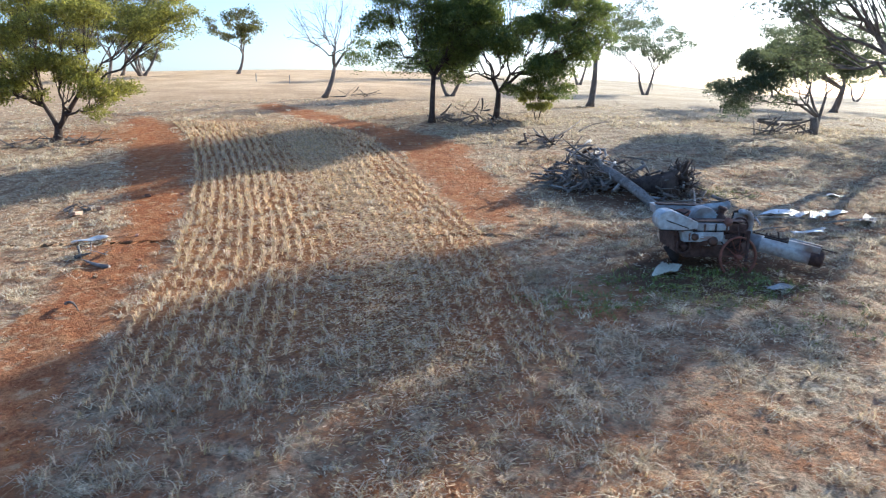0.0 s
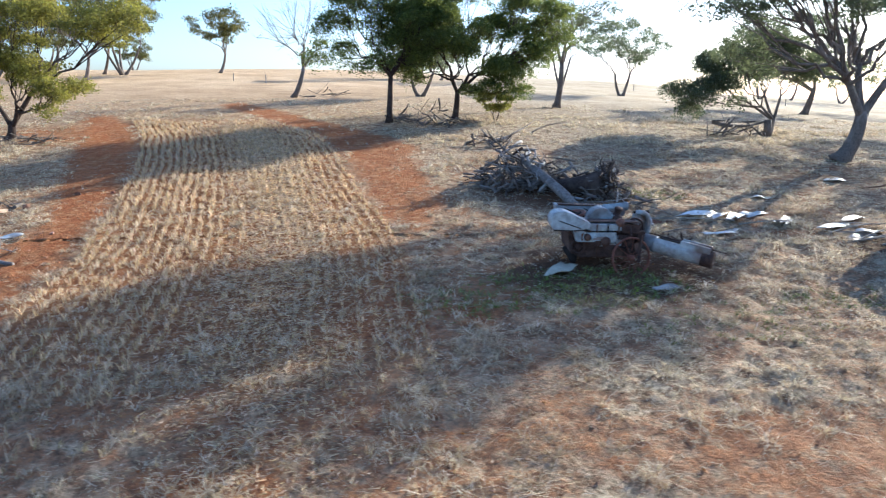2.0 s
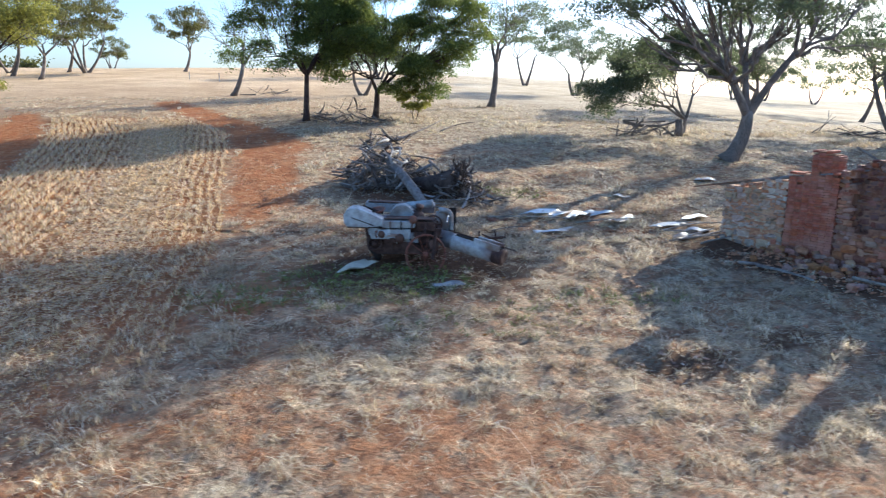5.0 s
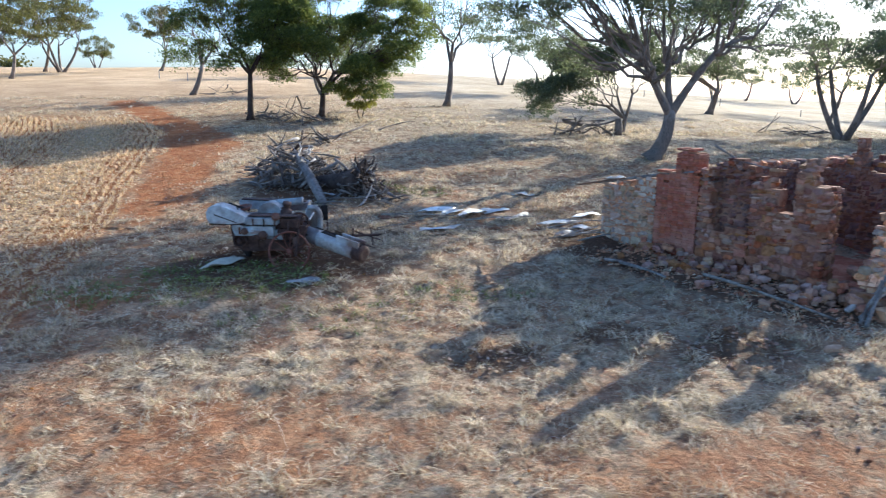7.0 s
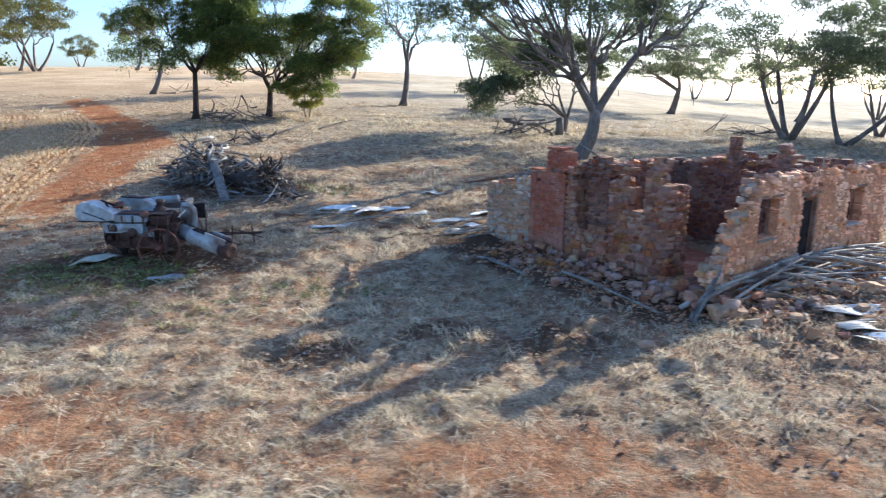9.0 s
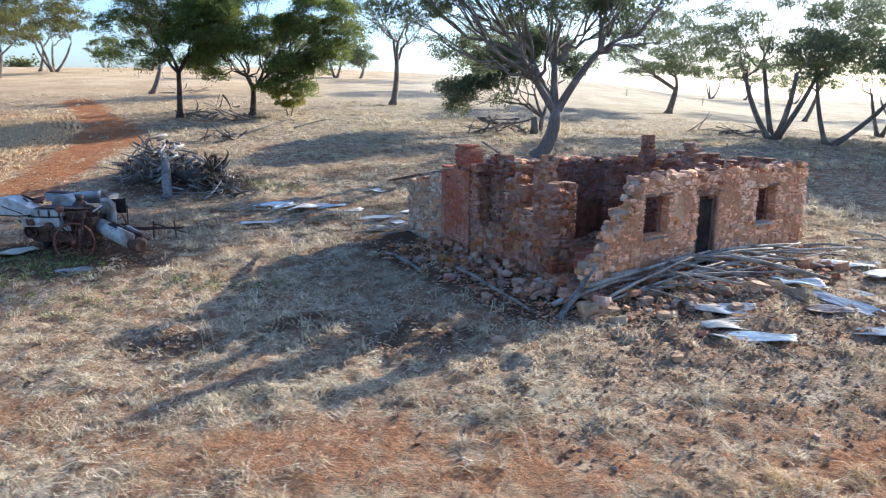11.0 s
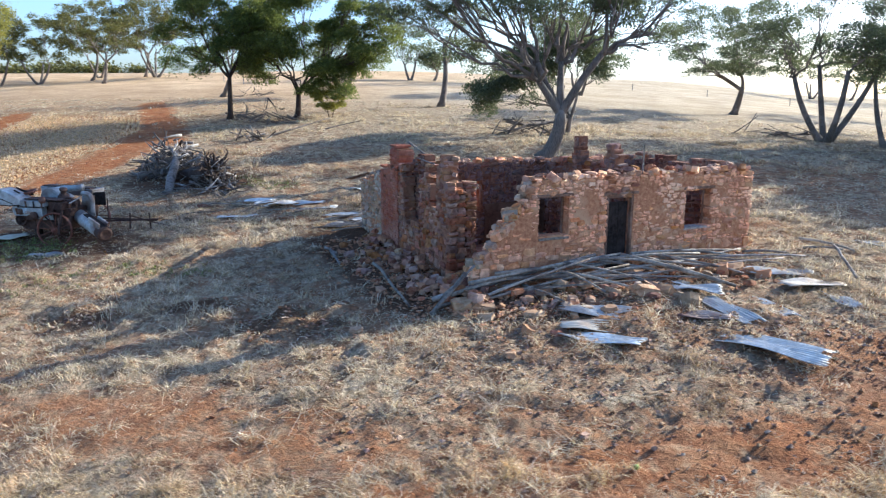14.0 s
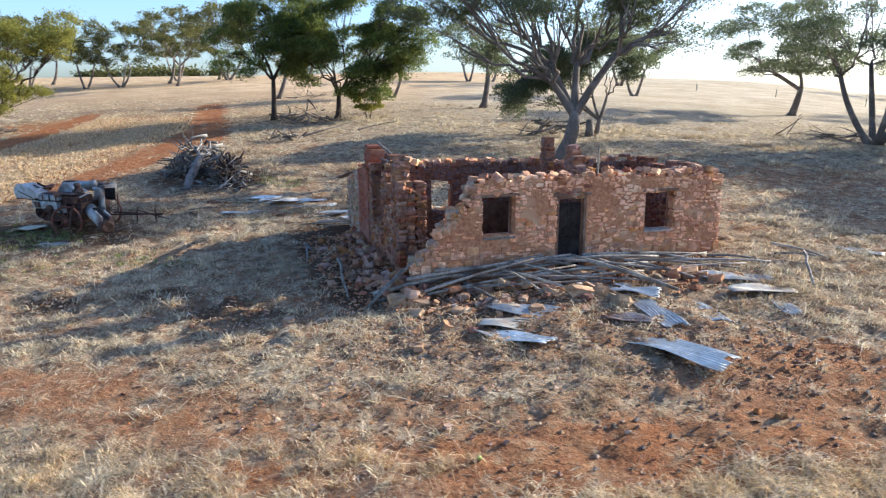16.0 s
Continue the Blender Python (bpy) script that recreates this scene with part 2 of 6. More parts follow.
DEADWOOD = surface("weathered_deadwood", (0.27, 0.23, 0.20), (0.10, 0.082, 0.07), (0.065, 0.05, 0.04), 9.0, 0.85, relief=0.008, pick="object", spread=0.3)
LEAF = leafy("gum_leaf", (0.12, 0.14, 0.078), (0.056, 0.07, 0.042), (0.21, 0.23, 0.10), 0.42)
LEAF_DARK = leafy("dense_leaf", (0.085, 0.122, 0.034), (0.034, 0.053, 0.017), (0.28, 0.305, 0.06), 0.48)
LEAF_YELLOW = leafy("yellow_green_leaf", (0.17, 0.18, 0.04), (0.07, 0.075, 0.02), (0.42, 0.38, 0.06), 0.5)
LEAF_OLIVE = leafy("olive_leaf", (0.10, 0.105, 0.034), (0.036, 0.042, 0.016), (0.23, 0.21, 0.045), 0.36)
STONE = surface("field_stone", (0.76, 0.42, 0.22), (0.38, 0.16, 0.078), (0.68, 0.455, 0.275), 5.0, 0.9, relief=0.03, pick="object", spread=0.34, hue=0.55)
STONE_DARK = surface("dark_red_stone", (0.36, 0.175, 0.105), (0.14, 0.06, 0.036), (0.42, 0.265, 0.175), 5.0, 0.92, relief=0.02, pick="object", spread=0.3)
STONE_TAN = surface("tan_stone", (0.50, 0.345, 0.215), (0.25, 0.155, 0.092), (0.44, 0.25, 0.14), 5.0, 0.9, relief=0.02, pick="object", spread=0.3, hue=0.5)
BLEACHED = surface("bleached_wood", (0.48, 0.45, 0.41), (0.25, 0.22, 0.195), (0.15, 0.12, 0.10), 8.0, 0.8, relief=0.008, stain_at=0.62)
SOIL = surface("brown_soil", (0.36, 0.215, 0.13), (0.17, 0.095, 0.057), (0.46, 0.34, 0.23), 10.0, 0.95, pick="island", spread=0.45)
STONE_LOOSE = surface("loose_stone", (0.37, 0.19, 0.11), (0.16, 0.075, 0.045), (0.44, 0.30, 0.20), 6.0, 0.9, relief=0.015, pick="object", spread=0.35)
STONE_PALE = surface("limewashed_stone", (0.47, 0.36, 0.255), (0.26, 0.165, 0.11), (0.54, 0.45, 0.35), 5.0, 0.9, relief=0.012, pick="object", spread=0.3)
MORTAR = surface("earth_mortar", (0.54, 0.29, 0.155), (0.27, 0.115, 0.06), (0.52, 0.34, 0.205), 9.0, 0.95, relief=0.04)
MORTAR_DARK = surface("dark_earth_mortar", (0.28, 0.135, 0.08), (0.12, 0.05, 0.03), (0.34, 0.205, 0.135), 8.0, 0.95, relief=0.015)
STONE_BROWN = surface("dark_brown_stone", (0.22, 0.11, 0.08), (0.09, 0.046, 0.036), (0.29, 0.17, 0.125), 5.0, 0.92, relief=0.02, pick="object", spread=0.3)
PLASTER_DARK = surface("dark_plaster", (0.20, 0.10, 0.058), (0.075, 0.038, 0.024), (0.30, 0.175, 0.11), 3.0, 0.95, relief=0.012)
BRICK = surface("red_brick", (0.39, 0.14, 0.082), (0.22, 0.075, 0.045), (0.40, 0.20, 0.135), 7.0, 0.9, relief=0.006, pick="object", spread=0.1, hue=0.35)
TIMBER = surface("weathered_timber", (0.41, 0.365, 0.315), (0.18, 0.15, 0.125), (0.10, 0.08, 0.07), 10.0, 0.85, relief=0.006, pick="object", spread=0.35)
TIMBER_BROWN = surface("brown_timber", (0.24, 0.15, 0.10), (0.11, 0.065, 0.045), (0.30, 0.22, 0.17), 10.0, 0.8, relief=0.005)
CHARRED = surface("charred_timber", (0.032, 0.026, 0.024), (0.012, 0.010, 0.010), (0.055, 0.045, 0.04), 9.0, 0.9, relief=0.01)
TIN = surface("galvanised_iron", (0.76, 0.75, 0.72), (0.48, 0.47, 0.45), (0.20, 0.135, 0.10), 4.0, 0.5, 0.12, relief=0.002, pick="object", spread=0.25, stain_at=0.57)
TIN_RUST = surface("rusty_iron", (0.24, 0.105, 0.06), (0.11, 0.05, 0.032), (0.36, 0.30, 0.27), 6.0, 0.75, 0.3, relief=0.003, pick="object", spread=0.25)
PALE_PAINT = surface("weathered_pale_paint", (0.47, 0.50, 0.51), (0.25, 0.255, 0.25), (0.15, 0.095, 0.07), 5.0, 0.5, 0.15, relief=0.004, pick="object", spread=0.2, stain_at=0.54)
MELON = surface("melon_rind", (0.42, 0.47, 0.13), (0.22, 0.29, 0.06), (0.55, 0.52, 0.22), 20.0, 0.5, relief=0.001)
RUST = surface("rust", (0.095, 0.050, 0.036), (0.035, 0.021, 0.017), (0.17, 0.10, 0.07), 9.0, 0.8, 0.35, relief=0.003)
RUST_RED = surface("red_rust", (0.27, 0.10, 0.06), (0.11, 0.045, 0.03), (0.18, 0.12, 0.09), 9.0, 0.8, 0.2, relief=0.003)

# ---- ground ----
EDGE_L = ([5, 11.8, 15, 19.7, 24, 29.8, 39, 49.6, 56, 66], [-7.2, -7.8, -8.5, -9.2, -9.8, -11.3, -14.1, -18.2, -21.5, -29])
EDGE_R = ([5, 14, 23.5, 26.9, 32.6, 41.9, 49.6, 55, 68], [4.6, 3.8, 2.3, 1.5, -0.4, -2.9, -5.4, -9.1, -18.4])
TRACK_L = ([5, 18.1, 20.9, 25, 28.4, 35.5, 48, 59, 64], [-11.6, -12.4, -13, -13.4, -13.6, -16.6, -22, -27, -31])
TRACK_R = ([16, 22, 27, 31.3, 37.6, 44.7, 49.5, 57, 62.9, 67.6, 78, 95], [3.4, 3.7, 3.3, 3.5, 2.6, 1.8, -0.9, -6.6, -10.6, -14.3, -21, -30])


HOUSE_O, HOUSE_TURN = (27.0, 18.0), 36.87


def house_uv(x, y):
    return (x - 27.0) * 0.8 + (y - 18.0) * 0.6, -(x - 27.0) * 0.6 + (y - 18.0) * 0.8


def side(table, y):
    return np.interp(y, *table)


def within(v, lo, hi, soft):
    """1 between lo and hi, falling to 0 over soft on either side."""
    return np.clip((v - lo) / soft + 0.5, 0, 1) * np.clip((hi - v) / soft + 0.5, 0, 1)


def blob(x, y, cx, cy, rx, ry, turn=0.0):
    c, s = math.cos(turn), math.sin(turn)
    dx, dy = x - cx, y - cy
    return np.clip(1.6 - 1.1 * np.hypot((dx * c + dy * s) / rx, (dy * c - dx * s) / ry), 0, 1)


def earth_at(x, y):
    """How bare the red earth is at a place, 0 to 1."""
    e = within(x, side(TRACK_L, y), side(EDGE_L, y), 1.8) * 0.92 * within(y, -10, 62, 8)
    e = np.maximum(e, within(x, side(EDGE_R, y), side(TRACK_R, y), 1.8) * 0.86 * within(y, 24, 72, 9))
    e = np.maximum(e, 0.6 * within(x, side(EDGE_R, y) + 0.6, side(TRACK_R, y), 1.0) * within(y, 62, 95, 10))
    e = np.maximum(e, 0.64 * blob(x, y, 10.5, 11.8, 5.6, 2.3, -0.1))
    e = np.maximum(e, 0.62 * blob(x, y, 3.5, 19.0, 5.5, 2.5, 0.5))
    e = np.maximum(e, 0.68 * blob(x, y, 22.5, 10.4, 7.5, 1.6, 0.0))
    e = np.maximum(e, 0.55 * blob(x, y, 30.5, 11.4, 8.0, 1.5, 0.05))
    e = np.maximum(e, 0.9 * blob(x, y, 33.5, 11.4, 6.5, 1.25, 0.36))
    e = np.maximum(e, 0.85 * blob(x, y, 27.6, 8.9, 2.6, 0.7, 0.3))
    e = np.maximum(e, 0.78 * blob(x, y, 37.5, 15.0, 3.6, 2.8, 0.4))
    e = np.maximum(e, 0.62 * blob(x, y, 36.0, 8.8, 12.0, 1.9, 0.1))
    e = np.maximum(e, 0.55 * blob(x, y, 32.0, 16.6, 4.5, 2.2, 0.3))
    e = np.maximum(e, 0.55 * blob(x, y, -24, 52, 7, 5, 0))
    e = np.maximum(e, 0.40 * within(x, side(EDGE_R, y), 9, 3) * within(y, 8, 30, 6))
    # brown soil, its colour also deepening the big gum's shadow here
    e = np.maximum(e, 0.55 * blob(x, y, -1.5, 11.5, 9.5, 5.5, 0.3))
    e = np.maximum(e, 0.5 * blob(x, y, 46, 40, 14, 6, 0.3))
    e = np.maximum(e, 0.33 * within(y, 8, 45, 10) * within(x, -20, 60, 8))
    e = np.maximum(e, 0.27 * within(y, -20, 16.5, 6) * within(x, 12, 60, 8))
    return e


def chaff_at(x, y):
    c = within(x, side(EDGE_L, y), side(EDGE_R, y), 0.8) * within(y, 15, 58, 6)
    along = (x - 31) * 0.924 + (y - 9.2) * 0.383
    away = np.abs(-(x - 31) * 0.383 + (y - 9.2) * 0.924)
    return np.maximum(c * 0.9, np.clip(1.5 - away * 2.0, 0, 0.9) * (along > -0.5))


# dark disturbed earth, with shade painted in round the harvester and branch heap
def dug_shade_at(x, y):
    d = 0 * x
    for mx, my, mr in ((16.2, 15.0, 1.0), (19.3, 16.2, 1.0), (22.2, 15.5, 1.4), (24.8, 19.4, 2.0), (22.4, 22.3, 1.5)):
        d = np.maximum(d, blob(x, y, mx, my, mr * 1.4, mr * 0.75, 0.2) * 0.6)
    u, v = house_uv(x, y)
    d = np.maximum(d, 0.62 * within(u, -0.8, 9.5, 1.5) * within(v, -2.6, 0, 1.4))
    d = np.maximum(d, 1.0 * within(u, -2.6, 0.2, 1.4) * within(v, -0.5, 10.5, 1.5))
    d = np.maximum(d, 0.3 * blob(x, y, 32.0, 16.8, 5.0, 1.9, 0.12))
    # bare soil plus painted shade under and before the harvester
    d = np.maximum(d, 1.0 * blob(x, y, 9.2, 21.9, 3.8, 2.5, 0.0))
    # painted shade under the branch heap
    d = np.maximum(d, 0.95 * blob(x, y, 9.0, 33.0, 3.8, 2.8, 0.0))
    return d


def steps(lo, hi, step, out_lo, out_hi, grow=1.22):
    a = list(np.arange(lo, hi + 1e-6, step))
    d, p = step, hi
    while p < out_hi:
        d *= grow
        p += d
        a.append(p)
    d, p = step, lo
    while p > out_lo:
        d *= grow
        p -= d
        a.insert(0, p)
    return np.array(a)


gx = steps(-22, 48, 0.22, -3000, 3000, 1.07)
gy = np.concatenate([steps(7, 26, 0.18, -900, 26.01, 1.2), steps(26.4, 75, 0.42, 26.36, 4000, 1.1)])
GX, GY = np.meshgrid(gx, gy)
GZ = land(GX, GY)
near = np.clip((GY < 70) & (np.abs(GX) < 70), 0, 1)
def field(sx, sy, seed, octaves, rough=0.8):
    return np.array([noise.fractal((x * sx, y * sy, seed), rough, 2.0, octaves) if f else 0.0 for x, y, f in zip(GX.ravel().tolist(), GY.ravel().tolist(), near.ravel().tolist())]).reshape(GX.shape)


rough_z, lumps, drift = field(0.6, 0.6, 0.3, 3), field(2.6, 2.6, 5.1, 2, 0.6), field(0.45, 0.45, 9.2, 4)
C_AT = chaff_at(GX, GY)
E_AT = earth_at(GX, GY)
E_AT = np.clip(E_AT + (drift * 0.30 + lumps * 0.10) * np.where(E_AT > 0.05, 1, 0.25), 0, 1)
close = np.clip((40 - GY) / 20, 0, 1)
GZ = GZ + rough_z * 0.05 + np.maximum(lumps, -0.3) * close * (0.15 - 0.10 * E_AT - 0.08 * C_AT + 0.05 * blob(GX, GY, 32.5, 14.5, 8.5, 3.6, 0.1) + 0.14 * np.clip(sum(blob(GX, GY, mx, my, 1.4, 0.9, 0.2) for mx, my in ((16.0, 15.3), (19.3, 16.2), (22.8, 15.9))), 0, 1))
hummock = np.maximum(field(1.05, 1.05, 13.7, 2, 0.7), -0.25)
GZ = GZ + hummock * within(GY, 12, 48, 8) * within(GX, 8, 60, 6) * np.clip(0.22 - 0.24 * E_AT, 0.04, 0.22) * (1 - C_AT)
nx, ny = len(gx), len(gy)


def surf(x, y):
    """The height of the ground's own surface at a place."""
    x, y = np.asarray(x, float), np.asarray(y, float)
    i, j = np.clip(np.searchsorted(gx, x) - 1, 0, nx - 2), np.clip(np.searchsorted(gy, y) - 1, 0, ny - 2)
    a, b = (x - gx[i]) / (gx[i + 1] - gx[i]), (y - gy[j]) / (gy[j + 1] - gy[j])
    return (GZ[j, i] * (1 - a) + GZ[j, i + 1] * a) * (1 - b) + (GZ[j + 1, i] * (1 - a) + GZ[j + 1, i + 1] * a) * b


def gz(x, y):
    return float(surf(x, y))


gb = Buf()
gb.v = list(zip(GX.ravel().tolist(), GY.ravel().tolist(), GZ.ravel().tolist()))
gb.f = [(j * nx + i, j * nx + i + 1, (j + 1) * nx + i + 1, (j + 1) * nx + i) for j in range(ny - 1) for i in range(nx - 1)]
ground = part("ground", gb, GROUND, smooth=True)
tagged(ground, "dry straw-coloured paddock with bare red earth tracks", "ground", kind="structure")
for key, values in (("earth", E_AT), ("chaff", C_AT), ("dug_shade", dug_shade_at(GX, GY)), ("brown", np.clip((18 - GY) / 4, 0, 1) * np.clip((GX - 6) / 6, 0, 1) * np.clip(0.1 + 0.6 * drift, 0.0, 0.7)), ("far", np.clip((GY - 55) / 45, 0, 1)), ("warm", np.clip((14 - GX) / 26, 0, 0.8) * np.clip((GY - 14) / 14, 0.25, 1))):
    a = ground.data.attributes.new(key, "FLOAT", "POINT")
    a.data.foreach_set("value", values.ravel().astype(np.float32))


# ---- grass, stubble and litter ----
def blades(xs, ys, heights, count, spread, lean, width, seed, flat=False):
    """Tufts of thin two-piece blades at the given places."""
    r = np.random.default_rng(seed)
    n = len(xs) * count
    bx = np.repeat(xs, count) + r.normal(0, 1, n) * np.repeat(np.broadcast_to(spread, len(xs)), count)
    by = np.repeat(ys, count) + r.normal(0, 1, n) * np.repeat(np.broadcast_to(spread, len(xs)), count)
    h = np.repeat(heights, count) * r.uniform(0.55, 1.15, n)
    a, ln = r.uniform(0, 2 * np.pi, n), np.abs(r.normal(lean, lean * 0.5, n))
    base = surf(bx, by) - 0.02
    wa = a + np.pi / 2 + r.normal(0, 0.5, n)
    width = np.broadcast_to(width, n)
    wx, wy = np.cos(wa) * width * r.uniform(0.6, 1.3, n), np.sin(wa) * width * r.uniform(0.6, 1.3, n)
    if flat:
        lift = r.uniform(0.015, 0.07, n)
        p0 = np.stack([bx - np.cos(a) * h / 2, by - np.sin(a) * h / 2, base + 0.02 + lift], 1)
        p2 = np.stack([bx + np.cos(a) * h / 2, by + np.sin(a) * h / 2, base + 0.02 + r.uniform(0.015, 0.09, n)], 1)
        w = np.stack([wx, wy, 0 * wx + width * 0.6], 1)
        v = np.stack([p0 - w, p0 + w, p2 + w * 0.8, p2 - w * 0.8], 1).reshape(-1, 3)
        f = np.arange(n * 4).reshape(-1, 4)
    else:
        p0 = np.stack([bx, by, base], 1)
        p1 = np.stack([bx + np.cos(a) * h * ln * 0.4, by + np.sin(a) * h * ln * 0.4, base + h * 0.62], 1)
        p2 = np.stack([bx + np.cos(a) * h * ln * 1.15, by + np.sin(a) * h * ln * 1.15, base + h * np.clip(1.1 - 0.42 * ln, 0.16, 1)], 1)
        w = np.stack([wx, wy, 0 * wx], 1)
        v = np.stack([p0 - w, p0 + w, p1 + w * 0.75, p1 - w * 0.75, p2], 1).reshape(-1, 3)
        k = np.arange(n)[:, None] * 5
        f = [tuple(q) for q in (k + np.array([[0, 1, 2, 3]])).tolist()] + [tuple(q) for q in (k + np.array([[3, 2, 4]])).tolist()]
        return v, f
    return v, [tuple(q) for q in f.tolist()]


def stuff(name, v, f, mat, label, category):
    b = Buf()
    b.v, b.f = [tuple(p) for p in v.tolist()], f
    return tagged(part(name, b, mat), label, category, kind="stuff")


def scatter(n, x0, x1, y0, y1, weight, seed, power=1.0):
    """Places in a field of view that opens ahead, kept by weight(x, y)."""
    r = np.random.default_rng(seed)
    y = y0 + (y1 - y0) * r.uniform(0, 1, n) ** power
    x = r.uniform(0, 1, n) * (x1 - x0) + x0
    seen = (x > -3 - 0.75 * y) & (x < 36 + 0.72 * y) & (x > -0.9 * y - 4)
    keep = seen & (r.uniform(0, 1, n) < weight(x, y))
    return x[keep], y[keep]


def patchy(x, y, s=0.35, seed=0.0):
    return np.array([noise.fractal((a * s, b * s, seed), 0.9, 2.0, 3) for a, b in zip(x.tolist(), y.tolist())])


def outside_house(x, y):
    u, v = house_uv(x, y)
    return ~((u > -0.1) & (u < 11.1) & (v > -0.1) & (v < 10.2))


def open_ground(x, y):
    e = np.clip(earth_at(x, y) * 1.5 - 0.35, 0, 1)
    c = chaff_at(x, y)
    # grass thinned so the gum's shadow reads darker over the soil
    e = np.maximum(e, 0.45 * blob(x, y, -1.5, 11.5, 9.5, 5.5, 0.3))
    e = np.maximum(e, 0.55 * within(x, 25, 42, 4) * within(y, 12, 19, 3))
    return (1 - e) * (1 - 0.93 * c) * outside_house(x, y) * np.clip(1.2 - 1.6 * dug_shade_at(x, y), 0.05, 1)


tx, ty = scatter(64000, -45, 80, 7, 75, open_ground, 11, 1.35)
pn = patchy(tx, ty)
fine_patch = patchy(tx, ty, 1.5, 8.0)
keep = (pn > -0.3) & (fine_patch + 0.5 * pn > -0.06)
tx, ty, pn = tx[keep], ty[keep], pn[keep]
th = np.interp(ty, [9, 16], [0.7, 1.0]) * (0.085 + 0.20 * np.clip(pn + 0.2, 0, 1)) * np.where(ty < 13, 0.7, 1.0) * np.clip(0.8 + fine_patch[keep], 0.6, 1.4)
v, f = blades(tx, ty, th * np.random.default_rng(13).uniform(0.5, 1.25, len(tx)), 6, 0.085, 1.5, np.interp(ty, [8, 20, 50], [0.007, 0.0125, 0.026]).repeat(6), 12)
stuff("dry_grass", v, f, GRASS, "pale dry grass tufts over the whole paddock", "grass")
# taller tussocks in clumps near the machine, the house and the trees
qx, qy = scatter(34000, -40, 75, 11, 62, lambda x, y: open_ground(x, y) * 0.6, 21, 1.2)
qn = patchy(qx, qy, 0.22, 4.0)
keep = qn + 0.35 * patchy(qx, qy, 1.3, 6.0) > 0.2
ex, ey = scatter(3000, 12, 34, 7.2, 16, lambda x, y: np.maximum.reduce([0.5 * blob(x, y, 22, 8.2, 5.5, 0.8, 0.0), 0.5 * blob(x, y, 28.4, 9.7, 1.2, 0.5, 0), 0.5 * blob(x, y, 32.2, 9.6, 1.5, 0.5, 0.3), 0.25 * blob(x, y, 20, 17.5, 4, 2, 0.3)]), 27)
qx, qy = np.concatenate([qx[keep], ex]), np.concatenate([qy[keep], ey])
v, f = blades(qx, qy, np.random.default_rng(24).uniform(0.14, 0.44, len(qx)) * np.interp(qy, [9, 17], [0.5, 1.0]), 20, 0.13, 1.25, np.interp(qy, [8, 25, 50], [0.008, 0.011, 0.018]).repeat(20), 22)
stuff("tussock_grass", v, f, GRASS, "taller bleached tussocks of dry grass in drifts", "grass")
# matted clumps with bare soil between them
mx, my = scatter(30000, -14, 46, 6.5, 30, lambda x, y: np.maximum(open_ground(x, y) * 0.5, np.maximum.reduce([0.95 * blob(x, y, 24.2, 8.2, 3.4, 0.85, 0.0), 0.95 * blob(x, y, 36.0, 10.9, 4.0, 0.6, 0.42), 0.5 * blob(x, y, 21.0, 7.4, 3.0, 0.8, 0)])), 28, 1.25)
mk = patchy(mx, my, 0.9, 15.0) + 0.3 * patchy(mx, my, 2.6, 16.0) > 0.12
mx, my = mx[mk], my[mk]
v, f = blades(mx, my, np.random.default_rng(29).uniform(0.10, 0.30, len(mx)), 24, 0.075, 2.1, np.interp(my, [8, 20, 30], [0.007, 0.011, 0.015]).repeat(24), 30)
stuff("matted_grass", v, f, GRASS, "matted clumps of old dry grass bent to the ground", "grass")
# rows of cut stubble
sx, sy = [], []
r5 = np.random.default_rng(5)
for k in range(27):
    s = (k + 0.5) / 27
    yy = np.arange(8, 57, 0.13) + r5.uniform(-0.05, 0.05)
    thin = (0.8 if s < 0.40 else 0.7 if s > 0.88 else 0.4 if s < 0.66 else 0.62) * np.where(yy < 14, 0.3, 1)
    yy = yy[r5.uniform(0, 1, len(yy)) < thin]
    xx = side(EDGE_L, yy) + (side(EDGE_R, yy) - side(EDGE_L, yy)) * s + r5.normal(0, 0.05, len(yy)) + 0.05 * np.sin(yy * 0.9 + k)
    sx.append(xx)
    sy.append(yy)
sx, sy = np.concatenate(sx), np.concatenate(sy)
v, f = blades(sx, sy, np.where(sx < -4, 0.24, 0.18) * r5.uniform(0.45, 1.5, len(sx)), 8, 0.045, 0.6, np.interp(sy, [8, 20, 55], [0.009, 0.013, 0.024]).repeat(8), 23)
stuff("stubble", v, f, STRAW, "rows of cut golden cereal stubble in the strip", "stubble")
# loose straw and bleached litter on the ground
lx, ly = scatter(85000, -22, 48, 6.5, 42, lambda x, y: np.maximum(0.75 * np.clip(1.2 - 1.5 * earth_at(x, y), 0.05, 1), 0.6 * chaff_at(x, y)) * outside_house(x, y), 31, 1.5)
lk = patchy(lx, ly, 1.1, 3.0) > -0.12
lx, ly = lx[lk], ly[lk]
v, f = blades(lx, ly, np.random.default_rng(3).uniform(0.05, 0.19, len(lx)), 4, 0.11, 0.5, np.interp(ly, [8, 20, 40], [0.004, 0.007, 0.012]).repeat(4), 32, flat=True)
stuff("straw_litter", v, f, GRASS, "loose bleached straw and leaf litter lying flat", "straw")
# flattened straw in a pale band along the strip
by = r5.uniform(0, 1, 10000) ** 0.8 * 46 + 9
bs = np.clip(r5.normal(0.64, 0.11, 10000), 0.3, 0.95)
bx = side(EDGE_L, by) + (side(EDGE_R, by) - side(EDGE_L, by)) * bs
v, f = blades(bx, by, r5.uniform(0.06, 0.18, len(bx)), 4, 0.12, 0.5, np.interp(by, [8, 20, 50], [0.007, 0.011, 0.02]).repeat(4), 33, flat=True)
